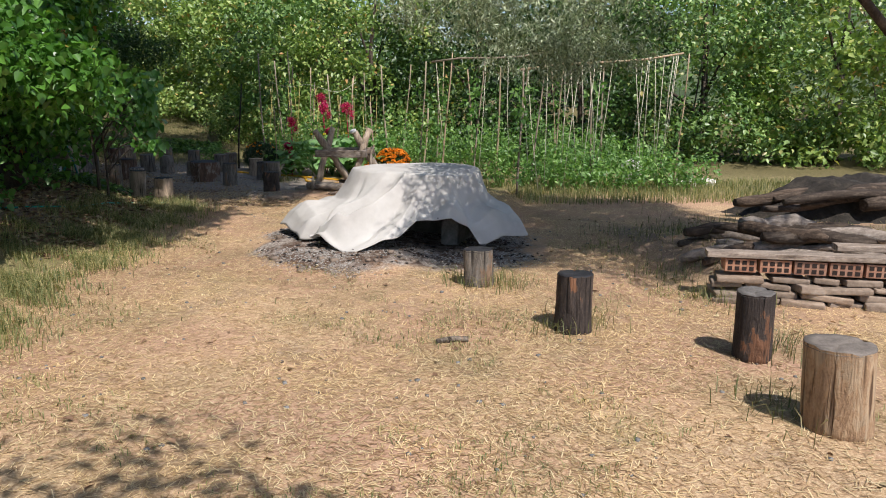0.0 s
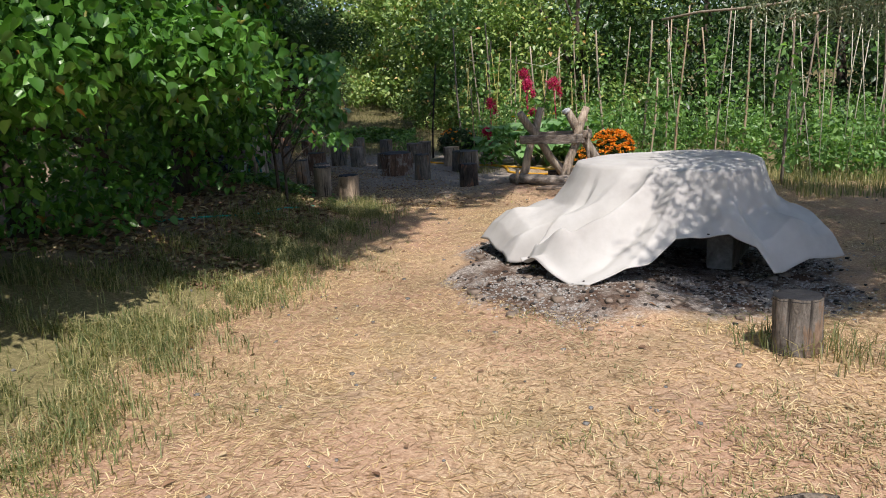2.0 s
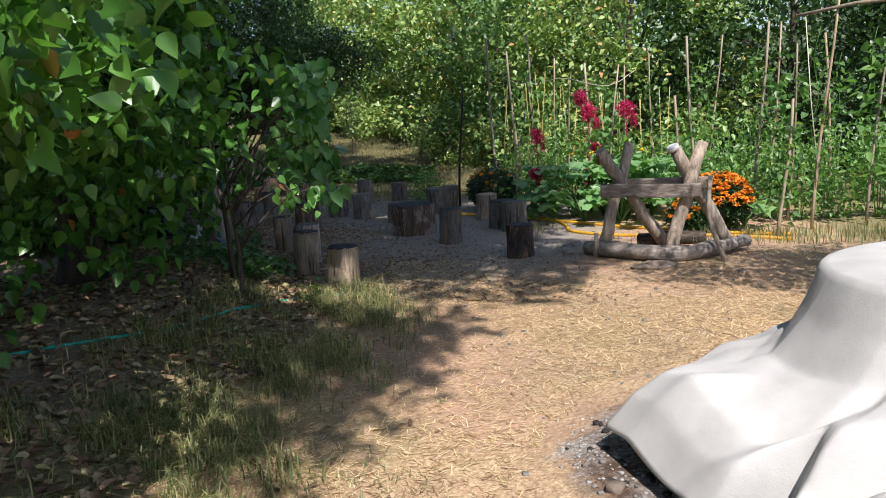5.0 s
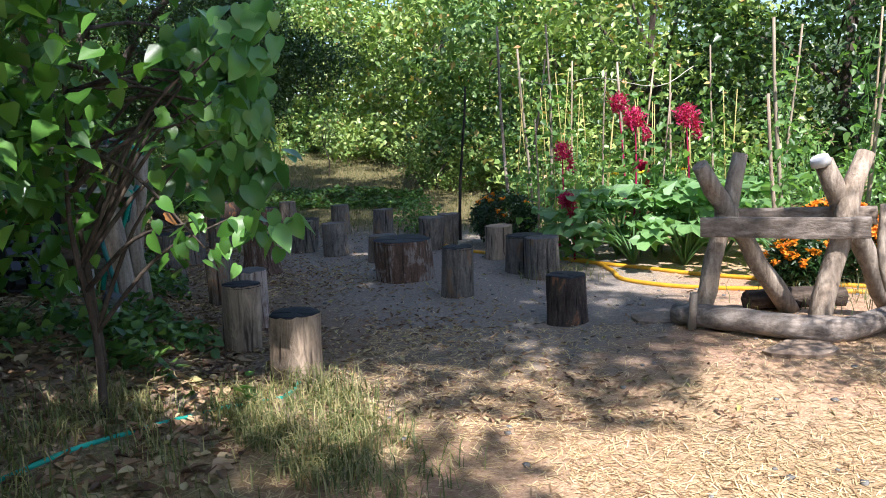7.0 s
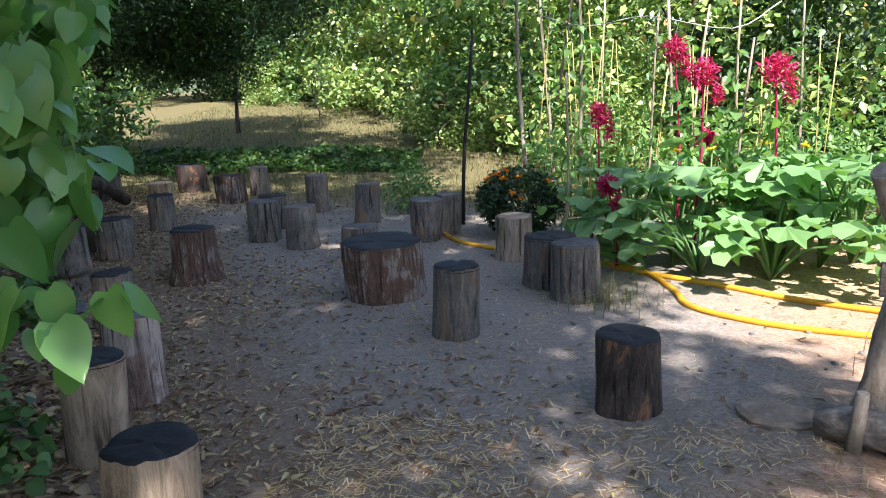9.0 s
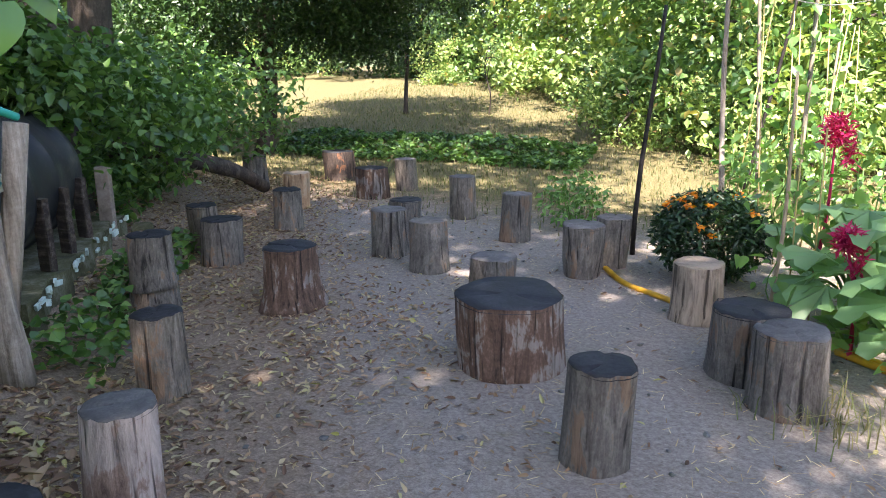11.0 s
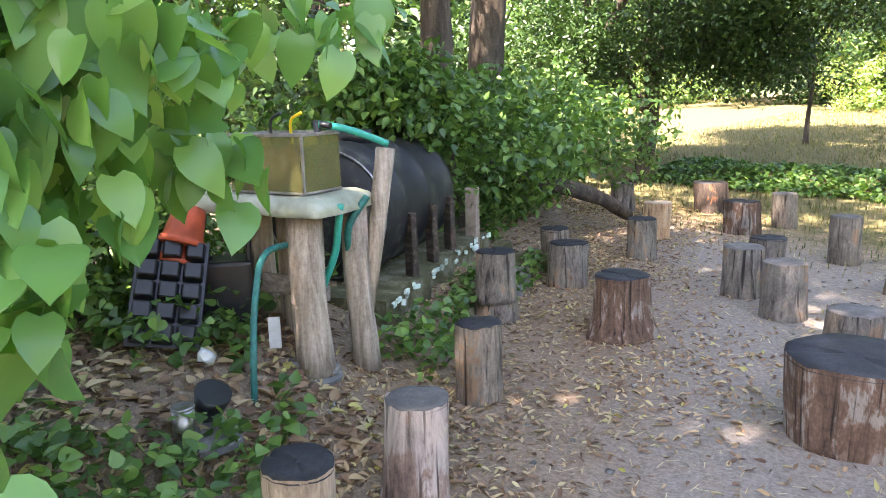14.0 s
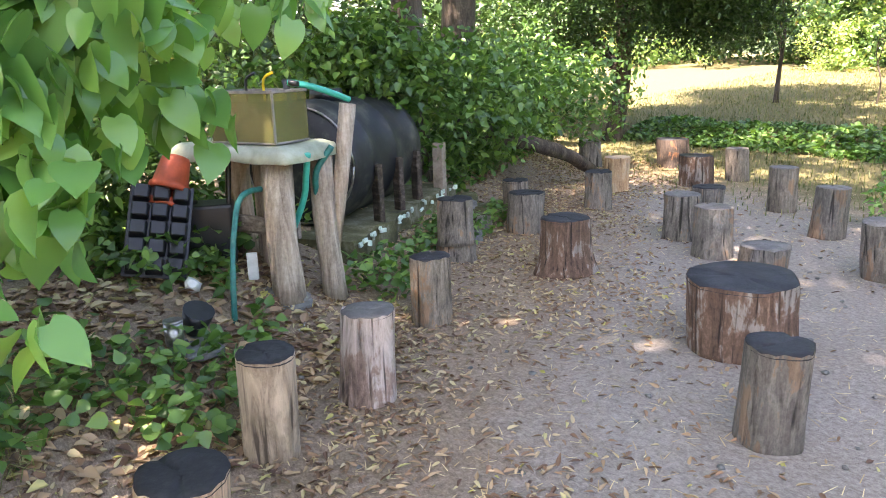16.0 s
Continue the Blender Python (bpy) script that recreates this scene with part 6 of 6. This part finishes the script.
def flower_pot(at, rx, rz, label, s=1.0):
    root = thing("flower_pot", at, label, "plant pot", "flower pots")
    m = Matrix.Rotation(radians(rz), 4, "Z") @ Matrix.Rotation(radians(rx), 4, "X")
    prof = [(0.0, 0.075), (0.02, 0.08), (0.16, 0.1), (0.162, 0.112), (0.2, 0.116)]
    bm = bmesh.new()
    tube(bm, [m @ Vector((0, 0, z * s)) for z, _ in prof], [r * s for _, r in prof], 24)
    part("body", bm, TERRACOTTA, root)
    # solid black discs give the shaded look of drain holes
    for k in range(7):
        a = k * 6.283 / 6
        r = 0 if k == 6 else 0.045
        c = Vector((r * math.cos(a), r * math.sin(a), -0.002)) * s
        bm = bmesh.new()
        tube(bm, [m @ (c + Vector((0, 0, 0.003))), m @ c], 0.008 * s, 8)
        part("drain_hole_disc", bm, BLACK_PLASTIC, root, "black disc for a shaded drain hole")
    return root


flower_pot((-5.3, 12.46, 0.76), 150, 35, "terracotta plastic pot upside down on a nursery crate")
flower_pot((-5.34, 12.44, 0.68), 150, 35, "terracotta plastic pot nested upside down in another", 1.12)
mug = thing("steel_cup", (-4.36, 12.06, g1(-4.36, 12.06)), "dull steel cup standing on a flat stone", "cup")
bm = bmesh.new()
tube(bm, [(0, 0, 0.03), (0, 0, 0.035), (0, 0, 0.14)], [0.04, 0.043, 0.043], 20)
part("body", bm, STEEL, mug)
bm = bmesh.new()
tube(bm, [(0, 0, 0.14), (0, 0, 0.15)], [0.046, 0.044], 20)
part("rim", bm, STEEL, mug)
slab("flat_stone", (-4.36, 12.14, g1(-4.36, 12.14) - 0.01), (0.36, 0.24, 0.04), STONE_GREY, "flat grey stone lying among ivy", "stone", 20, 31)
bm = bmesh.new()
tube(bm, [(0, 0, 0), (0.03, 0.0, 0.06), (0.06, 0.01, 0.12)], [0.05, 0.065, 0.075], 16)
single("black_pot", bm, BLACK_PLASTIC, (-4.5, 12.2, g1(-4.5, 12.2)), "small black plastic pot tipped over in the leaves", "plant pot")
bm = bmesh.new()
box(bm, (0.06, 0.02, 0.16), Matrix.Translation((0, 0, 0.1)), 0.006)
p = st(0.28, -0.02, 0)
single("label_tag", bm, WHITE_PLASTIC, (p.x, p.y, g1(p.x, p.y)), "white plastic tag standing beside the post", "tag", turn=60)
for k in range(4):
    bm = bmesh.new()
    tube(bm, [(0, 0, 0.012), (0.24, 0.02 * k - 0.03, 0.02)], 0.006, 6)
    p = st(-0.15 - 0.02 * k, -0.12 - 0.03 * k, 0)
    single("metal_rod", bm, STEEL, (p.x, p.y, g1(p.x, p.y)), "thin bright metal rod lying by the stand", "rod", "metal rods", turn=150 + 6 * k)
p = (-4.85, 12.3)
single("crumpled_wrapper", tube(bmesh.new(), [(0, 0, 0), (0.03, 0.01, 0.03), (0.07, 0, 0.04)], [0.03, 0.045, 0.02], 7, 0.35, 4), WHITE_PLASTIC, (*p, g1(*p) + 0.02), "crumpled pale wrapper among dead leaves", "litter")

# ---- low wall, rotting logs and the dark heap ----
W0, W1 = Vector((3.15, 5.66, 0)), Vector((6.4, 4.7, 0))
WD = (W1 - W0).normalized()
WN = Vector((WD.y, -WD.x, 0))
wall = thing("wall_low", (0, 0, 0), "low dry wall of flat stones, hollow bricks and old planks", "wall", "", "structure")
rw = random.Random(3)
for row in range(4):
    s = -0.1
    while s < 3.2:
        ln = rw.uniform(0.2, 0.45)
        p = W0 + WD * (s + ln / 2) + WN * (0.12 - 0.035 * row + rw.uniform(-.05, .06))
        bm = bmesh.new()
        box(bm, (ln * rw.uniform(0.8, 1.02), 0.26, rw.uniform(0.03, 0.062)), Matrix.Translation((p.x, p.y, -0.2 + row * 0.056 + rw.uniform(-.008, .008))) @ Matrix.Rotation(math.atan2(WD.y, WD.x) + rw.uniform(-.2, .2), 4, "Z") @ Matrix.Rotation(rw.uniform(-.09, .09), 4, "Y") @ Matrix.Rotation(rw.uniform(-.08, .08), 4, "X"), 0.013)
        part("stone", bm, STONE, wall)
        s += ln
for k in range(11):
    p = W0 + WD * (0.12 + 0.27 * k) + WN * 0.02
    if k == 7:
        continue
    m = Matrix.Translation((p.x, p.y, 0.075)) @ Matrix.Rotation(math.atan2(WD.y, WD.x) + rw.uniform(-.04, .04), 4, "Z")
    bm = bmesh.new()
    box(bm, (0.245, 0.2, 0.11), m, 0.004)
    b = part("brick", bm, BRICK, wall)
    # thin near-black plates paint the shade inside the brick's hollows
    bm = bmesh.new()
    for i in range(4):
        for j in range(2):
            box(bm, (0.036, 0.006, 0.034), m @ Matrix.Translation(((i - 1.5) * 0.056, -0.1, (j - 0.5) * 0.05)))
    part("hole_plates", bm, HOLE_SHADE, b, "dark plates for the shaded brick cavities")
for a, b, z, o in [(-0.15, 1.35, 0.16, 0.06), (1.3, 3.3, 0.15, 0.05), (0.9, 2.6, 0.22, -0.14)]:
    bm = bmesh.new()
    pa, pb = W0 + WD * a + WN * o, W0 + WD * b + WN * o
    beam(bm, (pa.x, pa.y, z), (pb.x, pb.y, z + 0.01), 0.16, 0.05, int(a * 10))
    part("plank", bm, OLD_WOOD, wall)
for k in range(20):
    a = Vector((rw.uniform(3.1, 4.3), rw.uniform(6.0, 7.3), 0))
    t = rw.uniform(-0.9, 0.5)
    b = a + Vector((math.cos(t), math.sin(t), 0)) * rw.uniform(0.7, 1.6)
    z, r = 0.02 + 0.01 * k * rw.uniform(0.5, 1), rw.uniform(0.03, 0.08)
    a.z, b.z = g1(a.x, a.y) + z, g1(b.x, b.y) + z * rw.uniform(0.4, 1.1)
    bm = bmesh.new()
    tube(bm, [a + (b - a) * f + Vector((0, 0, 0.02 * math.sin(f * 9 + k))) for f in (0, .12, .3, .5, .7, .88, 1)], [r * q for q in (.6, 1, .95, 1.05, .98, .9, .5)], 7, 0.22, k)
    single("rotten_log", bm, ROTTEN if k % 3 else OLD_WOOD, (0, 0, 0), "dark rotten log stacked in a loose pile" if k % 3 else "silvered weathered log stacked in a loose pile", "log", "rotten logs")
HEAP = rough_mat("black compost", (0.01, 0.009, 0.008), (0.03, 0.026, 0.021), (0.08, 0.065, 0.05), (5, 5, 5), 30, 0.95, 1.0, 0.05, 0.0)
hx, hy = np.meshgrid(np.linspace(-2.4, 2.4, 49), np.linspace(-1.1, 1.1, 25))
hh = 0.62 * sstep(1.0, 0.25, np.hypot(hx / 2.4, hy / 1.1)) + 0.07 * wob(hx * 4, hy * 5) + 0.04 * wob(hx * 9, hy * 9)
hi_ = np.arange(hx.size).reshape(hx.shape)
hq = np.stack([hi_[:-1, :-1], hi_[:-1, 1:], hi_[1:, 1:], hi_[1:, :-1]], -1).reshape(-1, 4)
hz_ = gz(hx + 7.3, hy + 9.9) - 0.1 + hh
single("compost_mound", big_mesh("compost_mound", np.stack([hx + 7.3, hy + 9.9, hz_], -1).reshape(-1, 3), hq, HEAP, True), HEAP, (0, 0, 0), "black heap of compost and branches under the trees", "compost heap")
for k in range(18):
    a = Vector((rw.uniform(5.2, 7.2), rw.uniform(9.0, 10.3), 0))
    t = rw.uniform(-0.5, 0.4)
    b = a + Vector((math.cos(t), math.sin(t), 0)) * rw.uniform(1.0, 2.2)
    r = rw.uniform(0.04, 0.12)
    z = 0.1 + 0.42 * max(0.0, 1 - abs((a.x + b.x) / 2 - 7.3) / 2.4) * rw.uniform(0.6, 1.15)
    a.z, b.z = g1(a.x, a.y) + z * 0.7, g1(b.x, b.y) + z
    bm = bmesh.new()
    tube(bm, [a + (b - a) * f + Vector((0, 0, 0.03 * math.sin(f * 6 + k))) for f in (0, .1, .3, .5, .7, .9, 1)], [r * q for q in (.7, 1, .95, 1.05, .98, .95, .6)], 8, 0.18, k + 20)
    single("branch_log", bm, ROTTEN, (0, 0, 0), "dark branch thrown on the compost heap", "log", "branches on the heap")
for k, (x, y, w) in enumerate([(6.0, 13.3, 0.7), (6.6, 13.5, 0.6), (5.3, 13.9, 0.5)]):
    slab("white_stone", (x, y, g1(x, y) - 0.02), (w, 0.35, 0.14 if k < 2 else 0.45), WHITE_STONE, "pale stone block standing at the garden's end", "stone", 10 * k, 70 + k, "pale stones")

# ---- loose cover on the ground ----
rpath = lambda x, y: 1 - sstep(0.3, 0.9, left_edge(y) - x)
sunny = lambda x, y: np.where((x > -2.8) & (y < 12.8) & (np.hypot(x - 0.55, y - 8.2) > 1.7), 0.45 + 0.5 * (wob(x * 0.9, y * 0.9) > -0.2), 0.0) * np.where((x > 3.0) & (y > 5.3), 0.35, 1)
P = on_ground(150000, sunny, 0.004, (-2.8, 5.0, -0.5, 12.6))
tagged(new("straw", blades("straw", P, 0.05, 0.0028, STRAW, flat=True)), "dry straw and cut grass strewn on the path", "straw", "", "stuff")
P = on_ground(7000, lambda x, y: np.where((x > left_edge(y) - 0.6) & (y > 10.6) & (x < 0.2), 0.7, 0), 0.004, (-8, 0.5, 10.6, 19))
tagged(new("twigs", blades("twigs", P, 0.05, 0.002, STRAW, flat=True)), "thin dry stalks scattered between the log seats", "straw", "", "stuff")
dl = lambda x, y: np.clip(1.05 - 0.42 * (x - left_edge(y)), 0.03, 1) * np.clip(0.6 + 0.6 * wob(x * 1.7, y * 1.7), 0.15, 1) * np.where((x > left_edge(y) - 2.2), 1, 0)
P = on_ground(21000, dl, 0.012, (-8.5, -0.2, 11, 19.5))
tagged(new("dead_leaves", leaves("dead_leaves", P, 0.046, L_DEAD, 0.36, 0.0, 2.2, True, fold=0.5)), "fallen dry leaves scattered round the log seats", "leaf litter", "", "stuff")
P = on_ground(1500, lambda x, y: np.where(x > 2.8, 1.0, 0.12), 0.012, (-2.6, 7.0, 1.5, 9.5))
tagged(new("dead_leaves", leaves("dead_leaves", P, 0.05, L_DEAD, 0.5, 0.0, 3.0, True, fold=0.5)), "fallen dry leaves by the low wall", "leaf litter", "", "stuff")
P = on_ground(6500, lambda x, y: np.where((x < left_edge(y) - 0.1), 1.0, 0), 0.012, (-5.4, -2.8, 7.3, 12.9))
tagged(new("dead_leaves", leaves("dead_leaves", P, 0.075, L_DEAD, 0.6, 0.0, 3.0, True, fold=0.5)), "fallen dry leaves under the linden bushes", "leaf litter", "", "stuff")
verge = lambda x, y: sstep(0.95, -0.2, x - left_edge(y)) * np.maximum(sstep(-1.2, -0.5, x - left_edge(y)), sstep(7.4, 6.4, y)) * np.clip(0.3 + wob(x * 2.6, y * 2.6) + wob(x * 7, y * 7) * 0.6, 0.04, 1)
P = on_ground(36000, verge, 0, (-4.6, -1.8, 1.5, 11.4))
tagged(new("verge_grass", blades("verge_grass", P, 0.1, 0.003, GRASS, lie=1.0)), "tufts of rough grass along the path", "grass", "", "stuff")
P = on_ground(5200, lambda x, y: np.clip(wob(x * 1.3 + 4, y * 1.3) + 0.5 * wob(x * 6, y * 6) - 0.2, 0, 1) * (np.hypot(x - 0.55, y - 8) > 1.6), 0, (-2.7, 3.0, 0.3, 9.0))
tagged(new("path_grass", blades("path_grass", P, 0.04, 0.0026, GRASS, lie=1.2)), "thin patches of short grass on the path", "grass", "", "stuff")
tuft = np.concatenate([np.stack([cx + rng.normal(0, sd, m), cy + rng.normal(0, sd, m), np.zeros(m)], -1) for cx, cy, sd, m in
                       [(-2.75, 11.35, 0.1, 130), (-2.95, 11.5, 0.12, 110), (1.3, 6.05, 0.16, 160), (1.05, 6.2, 0.12, 110), (1.75, 4.95, 0.12, 110), (1.55, 4.75, 0.1, 80), (2.9, 4.3, 0.15, 120), (2.4, 3.35, 0.15, 90), (-1.5, 14.35, 0.16, 140), (3.1, 5.5, 0.2, 160), (3.6, 8.0, 0.5, 420), (5.0, 8.4, 0.6, 420), (5.2, 7.3, 0.5, 300), (3.0, 6.3, 0.25, 150), (0.4, 13.1, 0.3, 200)]])
tuft[:, 2] = gz(tuft[:, 0], tuft[:, 1])
tagged(new("grass_tufts", blades("grass_tufts", tuft, 0.13, 0.003, GRASS_DRY, lie=1.0)), "dry grass tufts at the feet of the log seats", "grass", "", "stuff")
P = on_ground(34000, lambda x, y: sstep(16.8, 19.5, y + 0.25 * (x + 4)) * 0.9, 0, (-13, -0.5, 16.5, 34))
tagged(new("lawn_grass", blades("lawn_grass", P, 0.075, 0.005, GRASS_DRY, lie=1.0)), "dry unmown lawn behind the log seats", "grass", "", "stuff")
heap("pebbles", on_ground(700, lambda x, y: np.where(x > left_edge(y) - 0.3, 0.6, 0.2), 0.003, (-6.5, 3.5, 1.5, 18)), 0.012, STONE_GREY, "small grey pebbles on bare earth", "pebbles")
single("stick", tube(bmesh.new(), [(0, 0, 0.015), (0.12, 0.02, 0.025), (0.22, 0.02, 0.02)], 0.02, 7, 0.15, 3), BARK, (0.62, 4.55, g1(0.62, 4.55)), "short broken piece of bark on the straw", "stick")
